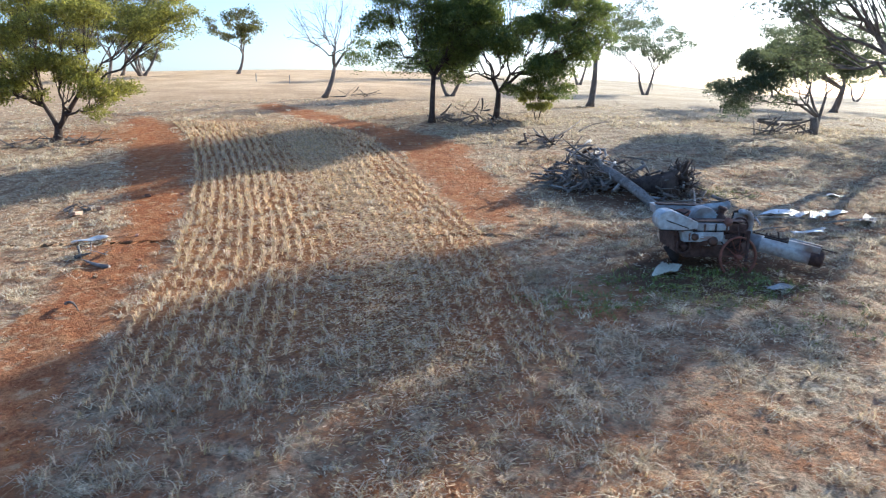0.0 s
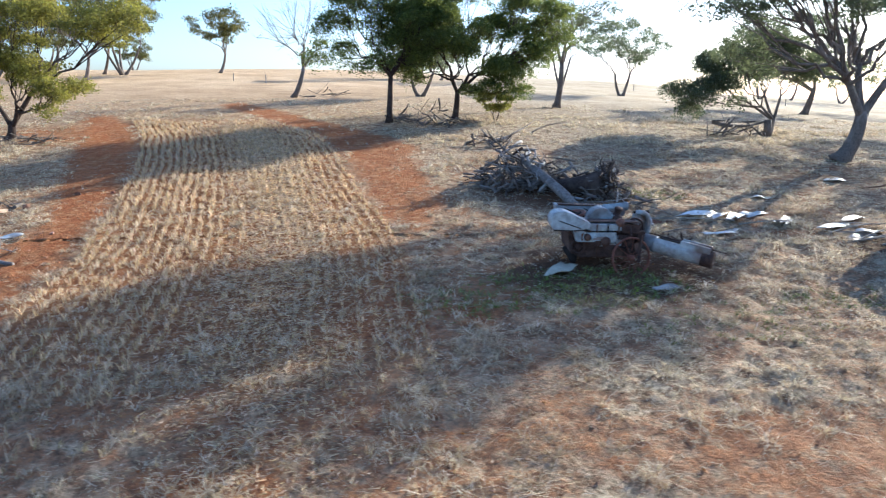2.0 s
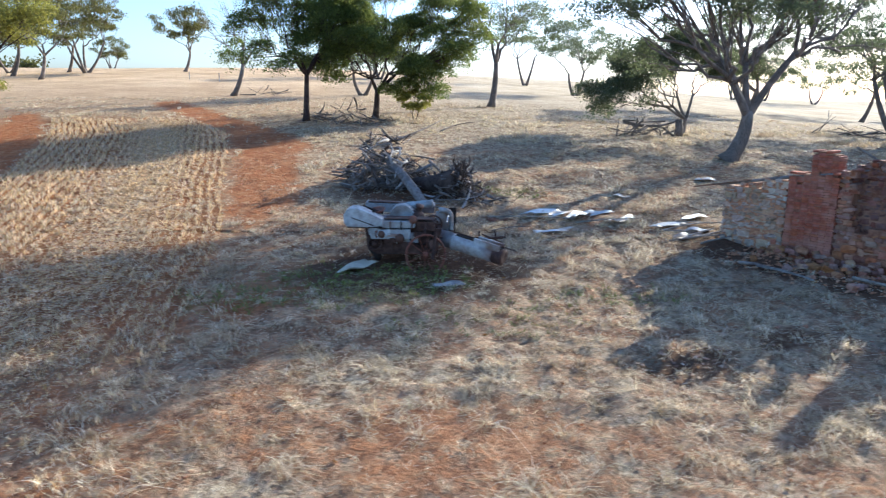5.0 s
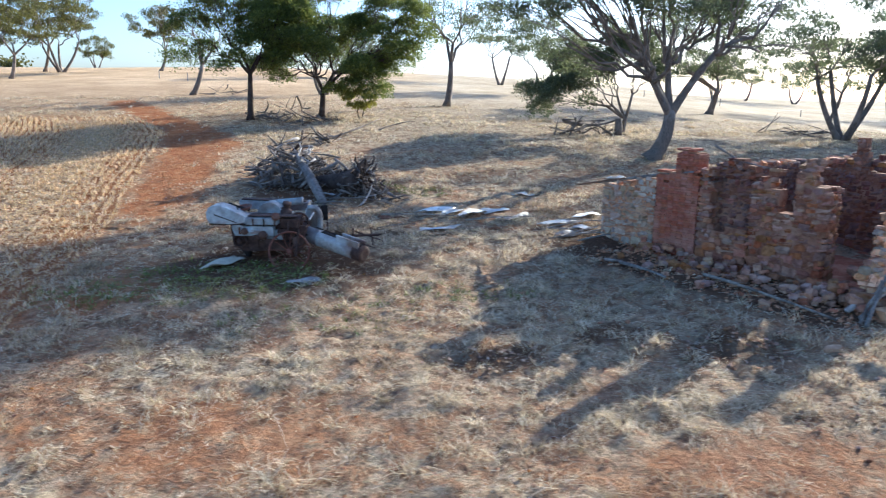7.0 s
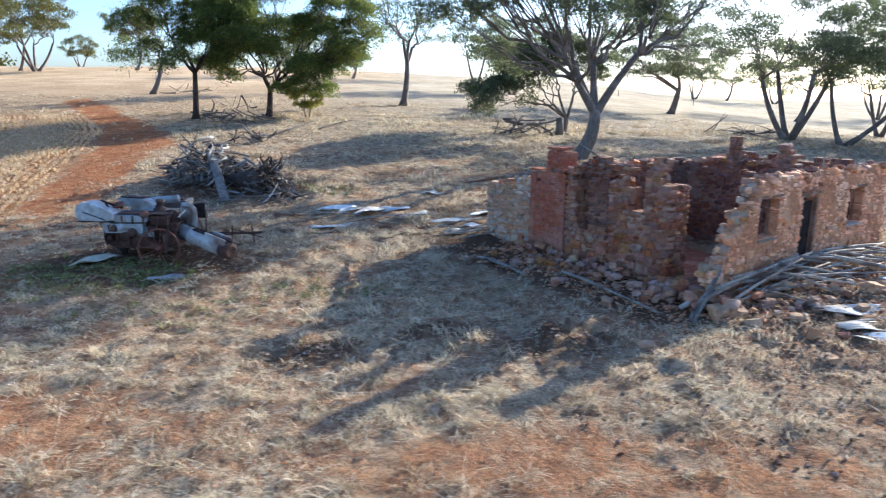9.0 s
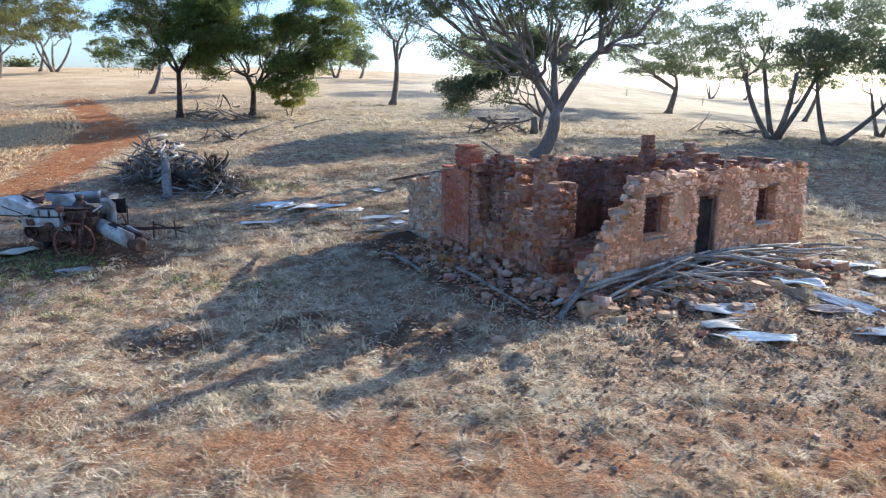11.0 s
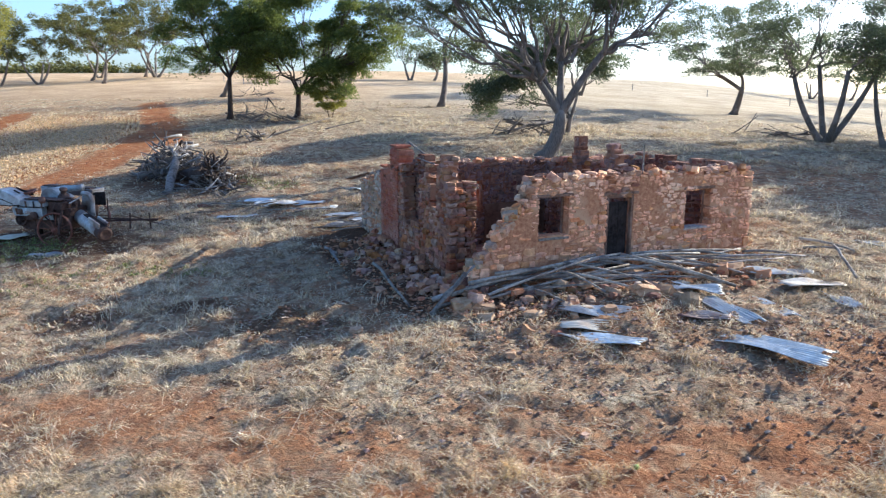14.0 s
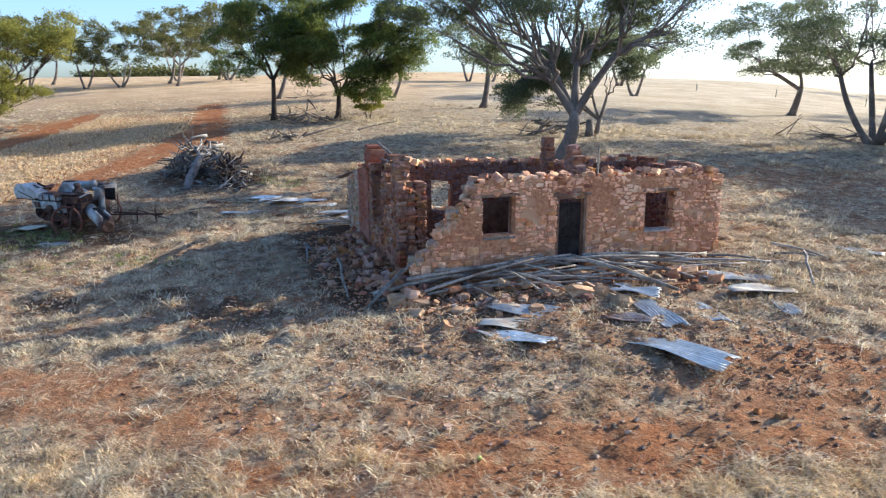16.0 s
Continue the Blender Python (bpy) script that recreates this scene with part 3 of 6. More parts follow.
stuff("chaff_straw", v, f, STRAW, "flattened golden straw along the cut strip", "straw")
# clods and pebbles of red earth
cx, cy = scatter(26000, -22, 48, 7, 40, lambda x, y: 0.25 + 0.5 * np.clip(earth_at(x, y), 0, 1), 41, 1.4)
r6 = np.random.default_rng(6)
n = len(cx)
size = 0.012 + 0.03 * r6.uniform(0, 1, n) ** 3
cz = surf(cx, cy) + size * 0.5
dirs = np.array([(1, 0, 0), (-1, 0, 0), (0, 1, 0), (0, -1, 0), (0, 0, 0.7), (0, 0, -0.7)])
off = dirs[None] * size[:, None, None] * r6.uniform(0.7, 1.5, (n, 6, 1)) + r6.normal(0, 0.15, (n, 6, 3)) * size[:, None, None]
v = (np.stack([cx, cy, cz], 1)[:, None, :] + off).reshape(-1, 3)
oct_faces = np.array([(0, 2, 4), (2, 1, 4), (1, 3, 4), (3, 0, 4), (2, 0, 5), (1, 2, 5), (3, 1, 5), (0, 3, 5)])
f = [tuple(q) for q in (np.arange(n)[:, None, None] * 6 + oct_faces[None]).reshape(-1, 3).tolist()]
stuff("clods", v, f, CLOD, "small red clods and pebbles on bare earth", "clods")
# broken brown soil before the cottage
cx, cy = scatter(15000, 22, 43, 10, 20.5, lambda x, y: np.maximum(blob(x, y, 32.0, 15.9, 6.5, 2.6, 0.1), 0.35 * blob(x, y, 32, 13.8, 10, 3.6, 0.1)) * outside_house(x, y), 43)
ex, ey = scatter(4500, 14, 25, 13.5, 17.5, lambda x, y: np.maximum.reduce([blob(x, y, 16.2, 15.0, 1.3, 0.6, 0.1), blob(x, y, 22.2, 15.5, 1.9, 0.9, 0.15), 0.4 * blob(x, y, 19.3, 16.2, 1.2, 0.7, 0.1)]), 44)
cx, cy = np.concatenate([cx, ex]), np.concatenate([cy, ey])
n = len(cx)
size = 0.015 + 0.05 * r6.uniform(0, 1, n) ** 3
off = dirs[None] * size[:, None, None] * r6.uniform(0.7, 1.5, (n, 6, 1)) + r6.normal(0, 0.2, (n, 6, 3)) * size[:, None, None]
v = (np.stack([cx, cy, surf(cx, cy) + size * 0.4], 1)[:, None, :] + off).reshape(-1, 3)
f = [tuple(q) for q in (np.arange(n)[:, None, None] * 6 + oct_faces[None]).reshape(-1, 3).tolist()]
stuff("broken_soil", v, f, SOIL, "broken brown soil and grit before the cottage", "soil")
# tall golden tussocks along the edge of the bare earth
zx, zy = scatter(16000, 18, 44, 6.8, 14, lambda x, y: np.maximum.reduce([blob(x, y, 23.6, 8.25, 4.2, 0.75, 0.0) * (patchy(x, y, 1.1, 21.0) > 0.12), 0.8 * blob(x, y, 37.2, 11.3, 4.2, 0.55, 0.42), 0.35 * blob(x, y, 29.6, 9.9, 1.7, 0.6, 0.2)]) * 0.22, 46)
v, f = blades(zx, zy, r6.uniform(0.12, 0.27, len(zx)), 40, 0.07, 1.6, 0.007, 47)
stuff("golden_tussock", v, f, STRAW, "golden dry tussocks beside the bare red earth", "grass")
# green weeds in the shade of the machine and by the branch heap
wx, wy = scatter(9000, 2, 24, 15, 36, lambda x, y: np.maximum.reduce([blob(x, y, 7.6, 20.6, 3.2, 1.5, 0.2), 0.9 * blob(x, y, 13.2, 33.0, 1.7, 0.9, 0), 0.3 * blob(x, y, 12.0, 18.0, 2.6, 1.2, 0.2), 0.4 * blob(x, y, 15.5, 19.5, 2.0, 1.0, 0.2), 0.5 * blob(x, y, 4.5, 19.6, 2.4, 1.2, 0.2)]), 51)
v, f = blades(wx, wy, r6.uniform(0.08, 0.22, len(wx)), 9, 0.09, 0.9, 0.013, 52)
stuff("green_weeds", v, f, GREEN, "low green weeds beside the old machine", "weeds")

# ---- trees ----
def leaves_mesh(points, seed, length, width, droop):
    """Slim folded leaf sprays about the given points."""
    r = np.random.default_rng(seed)
    p = np.asarray(points)
    n = len(p)
    d = r.normal(0, 1, (n, 3))
    d[:, 2] -= droop
    d /= np.linalg.norm(d, axis=1)[:, None]
    s = np.cross(d, r.normal(0, 1, (n, 3)))
    s /= np.linalg.norm(s, axis=1)[:, None] + 1e-9
    L = length * r.uniform(0.6, 1.3, (n, 1))
    W = width * r.uniform(0.6, 1.3, (n, 1))
    a, b = p - d * L * 0.5, p + d * L * 0.5
    mid = p + np.cross(d, s) * W * 0.35
    v = np.stack([a, mid + s * W, b, mid - s * W], 1).reshape(-1, 3)
    k = np.arange(n)[:, None] * 4
    f = [tuple(q) for q in (k + np.array([[0, 1, 2]])).tolist()] + [tuple(q) for q in (k + np.array([[0, 2, 3]])).tolist()]
    return v, f


def make_tree(x, y, height, spread, label, seed, trunks=1, lean=0.15, fork=0.3, base_r=0.25, limbs=6, clumps=24, clump=1.5,
              leaves=6000, leaf=(0.30, 0.055), leaf_mat=None, bark=None, low=0.42, fill=0.75, twigs=5, droop=0.4, flat=0.6, skew=(0, 0), depth=None, ends=None, lobe=0.35, scat=1.0):
    """A tapered trunk or several, limbs that fork towards clumps of foliage, twigs, and many small leaves."""
    r = np.random.default_rng(seed)
    bark, leaf_mat = bark or BARK, leaf_mat or LEAF
    spread_y = depth or spread
    tree = thing("tree", Matrix.Translation((x, y, gz(x, y) - 0.1)), label, "tree", "paddock trees")
    # centres of the foliage clumps, in an uneven dome
    zc, zr = height * (1 + low) / 2, height * (1 - low) / 2
    centres = []
    for _ in range(clumps):
        best, far = None, -1
        for _ in range(6):
            a, cz = r.uniform(0, 2 * np.pi), r.uniform(-1.0, 1.0)
            q = np.sqrt(max(0, 1 - cz * cz * 0.9)) * r.uniform(fill, 1.0)
            c = np.array([np.cos(a) * q * spread / 2 + skew[0] * (cz + 1) / 2, np.sin(a) * q * spread_y / 2 + skew[1] * (cz + 1) / 2,
                          zc + cz * zr * (0.86 - 0.25 * (q < 0.4) * (cz < 0.5)) + r.normal(0, 0.03) * height])
            near = min((np.linalg.norm(c - o) for o in centres), default=9)
            if near > far:
                best, far = c, near
        centres.append(best)
    if ends:
        weight = [e[3] if len(e) > 3 else 1.0 for e in ends]
        ends = [e[:3] for e in ends]
        centres = [np.array(e) + r.normal(0, 1, 3) * (1.5, 1.5, 0.9) * scat * (k > 0) for e in ends for k in range(max(1, clumps // len(ends)))]
        spread_k = 1.0 if len(ends) < 10 else 0.8
        centres = [np.array(ends[i * len(ends) // len(centres)]) + (c - np.array(ends[i * len(ends) // len(centres)])) * spread_k for i, c in enumerate(centres)]
    centres = np.array(centres)
    stems, tips = [], []
    for k in range(trunks):
        a = 2 * np.pi * k / trunks + r.uniform(-0.6, 0.6)
        ln = lean * r.uniform(0.7, 1.3) if trunks > 1 else lean * 0.7
        top = np.array([np.cos(a) * ln * height + skew[0] * 0.3, np.sin(a) * ln * height + skew[1] * 0.3, height * fork * r.uniform(0.9, 1.15)])
        foot = np.array([np.cos(a), np.sin(a), 0]) * base_r * (0.7 if trunks > 1 else 0)
        pts = bez(foot, foot + (top - foot) * (0.72, 0.72, 0.45) + r.normal(0, 0.014 * height, 3) * (1, 1, 0), top, 7)
        rad = [base_r * (1.45 if i == 0 else 1.0 - 0.06 * i) * (0.75 if trunks > 1 else 1) for i in range(7)]
        stems.append((pts, rad))
        tips.append((Vector(top), rad[-1]))
    wood = Buf()
    for pts, rad in stems:
        wood.tube(pts, rad, 9)
    part("trunk", wood, bark, tree, smooth=True)
    # limbs: group the clumps about spread-out seeds
    near_tip = [int(np.argmin([np.linalg.norm(c[:2] - np.array(t[0])[:2]) for t in tips])) for c in centres]
    seeds = np.array(ends) if ends else centres[r.choice(len(centres), min(limbs, len(centres)), replace=False)]
    owner = [int(np.argmin([np.linalg.norm((c - s) * (1, 1, 0.5)) for s in seeds])) for c in centres]
    leaf_pts = []
    # the trunk first parts into a few main limbs, and these into the others
    nodes = [(t[0], t[1]) for t in tips]
    node_of = [near_tip[owner.index(s)] if s in owner else 0 for s in range(len(seeds))]
    if trunks == 1 and len(seeds) > 4:
        az = np.arctan2(seeds[:, 1] - tips[0][0].y, seeds[:, 0] - tips[0][0].x)
        rank = np.argsort(np.argsort(az))
        main = 3 if len(seeds) < 9 else 4
        sector = (rank * main) // len(seeds)
        tip0, r0 = tips[0]
        stem = Buf()
        for q in range(main):
            aim = Vector(seeds[sector == q].mean(0))
            node = tip0 + (aim - tip0) * r.uniform(0.25, 0.42) + Vector(r.normal(0, 0.015 * height, 3))
            ctl = tip0 + (node - tip0) * 0.5 + Vector((*(r.normal(0, 0.012, 2) * height), -0.01 * height))
            stem.tube(bez(tip0 - Vector((0, 0, r0)), ctl, node, 6), [r0 * (0.82 - 0.05 * i) for i in range(6)], 8)
            nodes.append((node, r0 * 0.66))
            for i in np.where(sector == q)[0]:
                node_of[i] = len(nodes) - 1
        part("fork", stem, bark, tree, smooth=True)
    for s in range(len(seeds)):
        group = [i for i in range(len(centres)) if owner[i] == s]
        if not group:
            continue
        limb_buf = Buf()
        tip, tr = nodes[node_of[s]]
        mean = Vector(centres[group].mean(0))
        knee = tip + (mean - tip) * 0.62 + Vector((0, 0, -0.05 * height))
        out = Vector((knee.x - tip.x, knee.y - tip.y, 0)) * r.uniform(-0.05, 0.22)
        ctrl = tip + (knee - tip) * 0.5 + Vector((*(r.normal(0, 0.03, 2) * height), r.uniform(-0.04, 0.05) * height)) + out
        lr = tr * (0.42 + 0.25 * min(1, len(group) / 6))
        pts = bez(tip - Vector((0, 0, 0.1)), ctrl, knee, 7)
        wob = [p + Vector(r.normal(0, 0.011 * height, 3)) * (0 < i < 6) for i, p in enumerate(pts)]
        limb_buf.tube(wob, [lr * (1 - 0.09 * i) for i in range(7)], 7)
        for g in group:
            c = Vector(centres[g])
            start = wob[int(r.integers(3, 7))]
            cr = lr * r.uniform(0.3, 0.5)
            mid = start + (c - start) * 0.5 + Vector(r.normal(0, 0.025, 3)) * height + Vector((0, 0, 0.02 * height))
            bp = bez(start, mid, c, 6)
            limb_buf.tube(bp, [max(0.014, cr * (1 - 0.16 * i)) for i in range(6)], 5)
            size = clump * r.uniform(0.65, 1.3)
            twig_ends = []
            for _ in range(twigs):
                o = r.normal(0, 1, 3)
                o = o / np.linalg.norm(o) * (1, 1, flat) * size * r.uniform(0.55, 1.0)
                e = c + Vector(o) + Vector((0, 0, 0.25 * size * flat))
                st = bp[int(r.integers(2, 6))]
                tp = bez(st, st + (e - st) * 0.5 + Vector(r.normal(0, 0.12 * size, 3)), e, 4)
                limb_buf.tube(tp, [max(0.009, cr * 0.3), max(0.009, cr * 0.22), 0.012, 0.007], 3, False)
                twig_ends.append((np.array(tp[2]), np.array(tp[3])))
            if leaves:
                m = int(leaves / len(centres) * (size / clump) ** 2 * (weight[s] if ends else 1))
                idx = r.integers(0, len(twig_ends), m)
                t = r.uniform(-0.1, 1.25, m)[:, None]
                a0, a1 = np.array([twig_ends[i][0] for i in idx]), np.array([twig_ends[i][1] for i in idx])
                spray = a0 + (a1 - a0) * t + r.normal(0, 0.21, (m, 3)) * size * (1, 1, 0.62)
                # part of the leaves close up into a rounded tuft, fuller on top
                o = r.normal(0, 1, (m, 3))
                o /= np.linalg.norm(o, axis=1)[:, None]
                o[:, 2] = np.where(o[:, 2] < -0.35, -o[:, 2], o[:, 2])
                lump = 1 + 0.22 * np.sin(5 * o[:, :1] + g) * np.sin(6 * o[:, 1:2] + 2 * g)
                tuft = np.array(c) + o * lump * size * r.uniform(0.35, 1.0, (m, 1)) ** 0.5 * (0.88, 0.88, 0.72 * flat + 0.1)
                leaf_pts.append(np.where(r.uniform(0, 1, (m, 1)) < lobe, tuft, spray))
        part("limb", limb_buf, bark, tree, smooth=True)
    if leaves:
        v, f = leaves_mesh(np.concatenate(leaf_pts), seed + 1, leaf[0], leaf[1], droop)
        b = Buf()
        b.v, b.f = [tuple(p) for p in v.tolist()], f
        part("crown", b, leaf_mat, tree)
    return tree


TALL = dict(trunks=1, lean=0.12, fork=0.33, base_r=0.33, limbs=6, clumps=30, clump=1.25, leaves=6000, low=0.45)
# the pair of dense dark trees beside the track
make_tree(-0.9, 56.1, 11.4, 9.4, "dense dark green tree with a bare lower trunk", 101, 1, 0.02, 0.36, 0.27, 9, 72, 1.25, 54000, (0.19, 0.043), LEAF_DARK, BARK_RED, 0.45, 0.45, flat=0.75, twigs=8, lobe=0.78, scat=0.95,
          ends=[(-2.9, 0.2, 9.6), (-0.3, 1.0, 11.0), (2.9, 0.2, 10.4), (-4.0, -0.6, 7.9), (0.4, -1.2, 6.4), (2.8, -1.0, 8.0), (0.8, 2.4, 8.8), (-1.6, -2.2, 9.2), (2.6, -0.5, 5.4, 1.2), (2.0, 1.2, 6.8, 1.2), (-3.6, 0.2, 5.6, 0.8), (-1.9, -1.0, 4.4, 0.45), (3.8, 0.3, 8.7, 1.3)])
make_tree(4.4, 58.6, 11.2, 11.5, "dense dark green tree, bushy to low down", 102, 1, 0.03, 0.2, 0.3, 11, 102, 1.3, 92000, (0.19, 0.045), LEAF_DARK, BARK_RED, 0.1, 0.55, flat=0.7, twigs=7, lobe=0.78, scat=0.95,
          ends=[(0.9, 0.0, 10.3), (3.9, 1.0, 8.1), (6.0, -0.5, 6.3), (-2.1, -1.0, 8.4), (-2.3, 2.0, 9.4), (2.7, -1.6, 2.6), (-4.8, 0.0, 4.3), (-3.0, 1.5, 5.6), (0.3, -2.2, 6.0), (3.4, -2.0, 4.6), (2.5, 2.5, 6.8), (5.0, 0.6, 4.4), (7.2, 0.4, 7.8), (5.2, -0.8, 9.4), (7.6, 0.2, 5.9, 0.8), (-4.0, -0.5, 7.3, 1.2)])
make_tree(7.8, 58.0, 2.9, 2.6, "small yellow-green shrub beside the dark tree", 121, 2, 0.12, 0.3, 0.07, 4, 12, 0.6, 6000, (0.16, 0.04), LEAF_YELLOW, BARK_RED, 0.2, 0.4, lobe=0.6)
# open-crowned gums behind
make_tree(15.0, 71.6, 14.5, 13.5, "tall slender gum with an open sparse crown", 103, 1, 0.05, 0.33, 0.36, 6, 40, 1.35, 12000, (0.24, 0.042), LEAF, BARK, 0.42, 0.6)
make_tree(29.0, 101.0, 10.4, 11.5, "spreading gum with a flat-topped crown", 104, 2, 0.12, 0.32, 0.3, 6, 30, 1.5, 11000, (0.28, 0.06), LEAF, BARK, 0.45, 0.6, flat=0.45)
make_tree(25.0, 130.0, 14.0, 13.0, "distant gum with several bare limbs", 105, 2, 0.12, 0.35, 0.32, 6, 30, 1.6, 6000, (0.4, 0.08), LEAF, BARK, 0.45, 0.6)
make_tree(-37.5, 129.6, 10.8, 10.2, "small rounded gum on the rise", 106, 1, 0.15, 0.32, 0.3, 6, 26, 1.5, 6500, (0.38, 0.08), LEAF_OLIVE, BARK, 0.5, 0.55)
make_tree(-52.5, 123.5, 15.0, 15.5, "many-stemmed gum with an olive crown", 107, 4, 0.16, 0.32, 0.34, 8, 36, 1.7, 9000, (0.4, 0.08), LEAF_OLIVE, BARK, 0.42, 0.6)
# the leafless tree by the track
make_tree(-13.0, 77.0, 11.2, 9.6, "dead leafless tree with bleached spreading limbs", 108, 1, 0.12, 0.3, 0.3, 7, 34, 1.3, 0, leaf_mat=LEAF, bark=BARK, low=0.38, fill=0.5, twigs=7, skew=(1.0, 0))
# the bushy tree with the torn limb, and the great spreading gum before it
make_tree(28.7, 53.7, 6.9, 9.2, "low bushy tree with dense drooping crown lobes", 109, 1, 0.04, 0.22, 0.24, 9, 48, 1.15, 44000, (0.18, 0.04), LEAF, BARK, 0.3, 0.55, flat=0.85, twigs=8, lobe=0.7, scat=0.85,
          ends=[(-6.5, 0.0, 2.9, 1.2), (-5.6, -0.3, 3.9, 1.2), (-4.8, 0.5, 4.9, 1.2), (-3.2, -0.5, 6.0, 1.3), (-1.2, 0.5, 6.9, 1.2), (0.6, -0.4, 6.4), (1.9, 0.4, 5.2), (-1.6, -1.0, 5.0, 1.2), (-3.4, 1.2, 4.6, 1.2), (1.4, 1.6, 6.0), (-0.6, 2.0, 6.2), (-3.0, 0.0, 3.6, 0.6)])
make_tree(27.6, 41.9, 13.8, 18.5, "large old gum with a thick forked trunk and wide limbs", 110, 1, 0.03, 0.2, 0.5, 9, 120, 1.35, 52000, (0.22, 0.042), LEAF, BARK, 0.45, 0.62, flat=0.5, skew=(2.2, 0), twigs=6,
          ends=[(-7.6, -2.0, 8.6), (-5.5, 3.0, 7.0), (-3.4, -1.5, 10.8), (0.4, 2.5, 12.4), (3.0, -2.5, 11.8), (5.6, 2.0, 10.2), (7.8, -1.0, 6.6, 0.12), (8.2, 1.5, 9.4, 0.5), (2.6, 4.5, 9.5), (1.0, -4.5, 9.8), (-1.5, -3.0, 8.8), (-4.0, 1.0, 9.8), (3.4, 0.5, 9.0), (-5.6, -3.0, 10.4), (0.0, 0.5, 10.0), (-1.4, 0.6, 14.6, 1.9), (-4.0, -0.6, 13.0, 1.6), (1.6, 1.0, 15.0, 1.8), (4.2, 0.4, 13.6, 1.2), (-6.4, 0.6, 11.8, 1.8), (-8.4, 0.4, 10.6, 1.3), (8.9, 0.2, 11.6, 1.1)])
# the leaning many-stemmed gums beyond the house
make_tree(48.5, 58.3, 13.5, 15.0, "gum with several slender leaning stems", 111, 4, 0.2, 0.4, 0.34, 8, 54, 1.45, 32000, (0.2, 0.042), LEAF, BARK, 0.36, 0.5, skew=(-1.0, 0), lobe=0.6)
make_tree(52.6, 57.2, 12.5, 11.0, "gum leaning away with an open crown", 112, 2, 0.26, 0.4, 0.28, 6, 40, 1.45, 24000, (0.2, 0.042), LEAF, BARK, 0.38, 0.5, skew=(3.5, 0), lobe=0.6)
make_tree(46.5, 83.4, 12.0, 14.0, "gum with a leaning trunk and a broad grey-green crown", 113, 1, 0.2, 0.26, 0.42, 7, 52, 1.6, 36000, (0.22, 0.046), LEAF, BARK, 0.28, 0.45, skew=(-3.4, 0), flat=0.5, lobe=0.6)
# the trees left of the track
make_tree(-27.8, 49.8, 11.5, 13.0, "mallee tree with yellow-green foliage and low spreading limbs", 114, 1, 0.03, 0.12, 0.36, 10, 96, 1.25, 52000, (0.20, 0.048), LEAF_YELLOW, BARK_RED, 0.2, 0.55, flat=0.6,
          ends=[(-2.9, 0.0, 7.4), (1.0, -1.0, 7.4), (-2.9, -1.5, 3.9), (2.3, -1.0, 4.7), (4.0, -0.5, 3.3), (6.4, 0.6, 7.8), (9.0, 1.0, 9.2), (-1.4, 1.0, 9.6), (2.8, 0.6, 9.2), (-5.5, 0.5, 5.5), (-0.2, -2.0, 5.4), (-5.0, 0.5, 9.0)])
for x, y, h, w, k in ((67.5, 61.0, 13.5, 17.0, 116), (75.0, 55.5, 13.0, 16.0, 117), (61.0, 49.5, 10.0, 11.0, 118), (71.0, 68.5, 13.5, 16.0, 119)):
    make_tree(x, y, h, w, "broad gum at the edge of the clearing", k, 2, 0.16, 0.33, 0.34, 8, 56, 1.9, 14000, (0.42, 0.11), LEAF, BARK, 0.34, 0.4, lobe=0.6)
FAR = [(-61, 116, 12, 12), (-72, 106, 11, 12), (-66, 108.5, 10.5, 12), (-49.5, 104, 10.5, 12), (-79, 95, 12, 15), (-84, 104, 11, 12), (-58, 128, 11, 12),
       (-70, 130, 11, 13), (-1, 122, 10, 11), (3.0, 124, 5.5, 5), (0.8, 81, 8.5, 6.5), (79, 168, 11, 13), (88, 171, 10, 14), (97, 165, 10, 13), (92, 117, 12, 14), (70, 100, 12, 14),
       (110, 130, 12, 14), (66, 74, 13, 13), (-95, 120, 12, 14), (-108, 112, 12, 14), (-83, 198, 7.5, 7.5)]
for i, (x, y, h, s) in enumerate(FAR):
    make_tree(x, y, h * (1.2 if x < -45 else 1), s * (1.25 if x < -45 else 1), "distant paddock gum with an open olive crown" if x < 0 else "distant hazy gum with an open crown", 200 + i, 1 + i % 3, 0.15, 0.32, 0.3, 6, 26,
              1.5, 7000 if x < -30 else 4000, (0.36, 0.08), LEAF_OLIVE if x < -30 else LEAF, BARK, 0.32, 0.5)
# the belt of scrub along the far rise
fr = np.random.default_rng(77)
fp = []
for k in range(60):
    bx, by = -150 + 2.2 * k + fr.normal(0, 1), 185 + fr.normal(0, 4)
    if bx > -96:
        continue
    s = fr.uniform(1.0, 2.4)
    o = fr.normal(0, 1, (160, 3)) * (s, s, s * 0.45)
    fp.append(np.array([bx, by, gz(bx, by) + s * 0.6]) + o)
v, f = leaves_mesh(np.concatenate(fp), 78, 0.9, 0.3, 0.0)
stuff("far_scrub", v, f, LEAF_OLIVE, "low belt of scrub along the far rise", "scrub")

# ---- the ruined stone cottage ----
COTTAGE = Matrix.Translation((HOUSE_O[0], HOUSE_O[1], 0)) @ pose(0, 0, 0, 0, 0, HOUSE_TURN)
cottage = thing("ruined_cottage", COTTAGE, "roofless ruined cottage of rough red-brown field stone", "ruin")


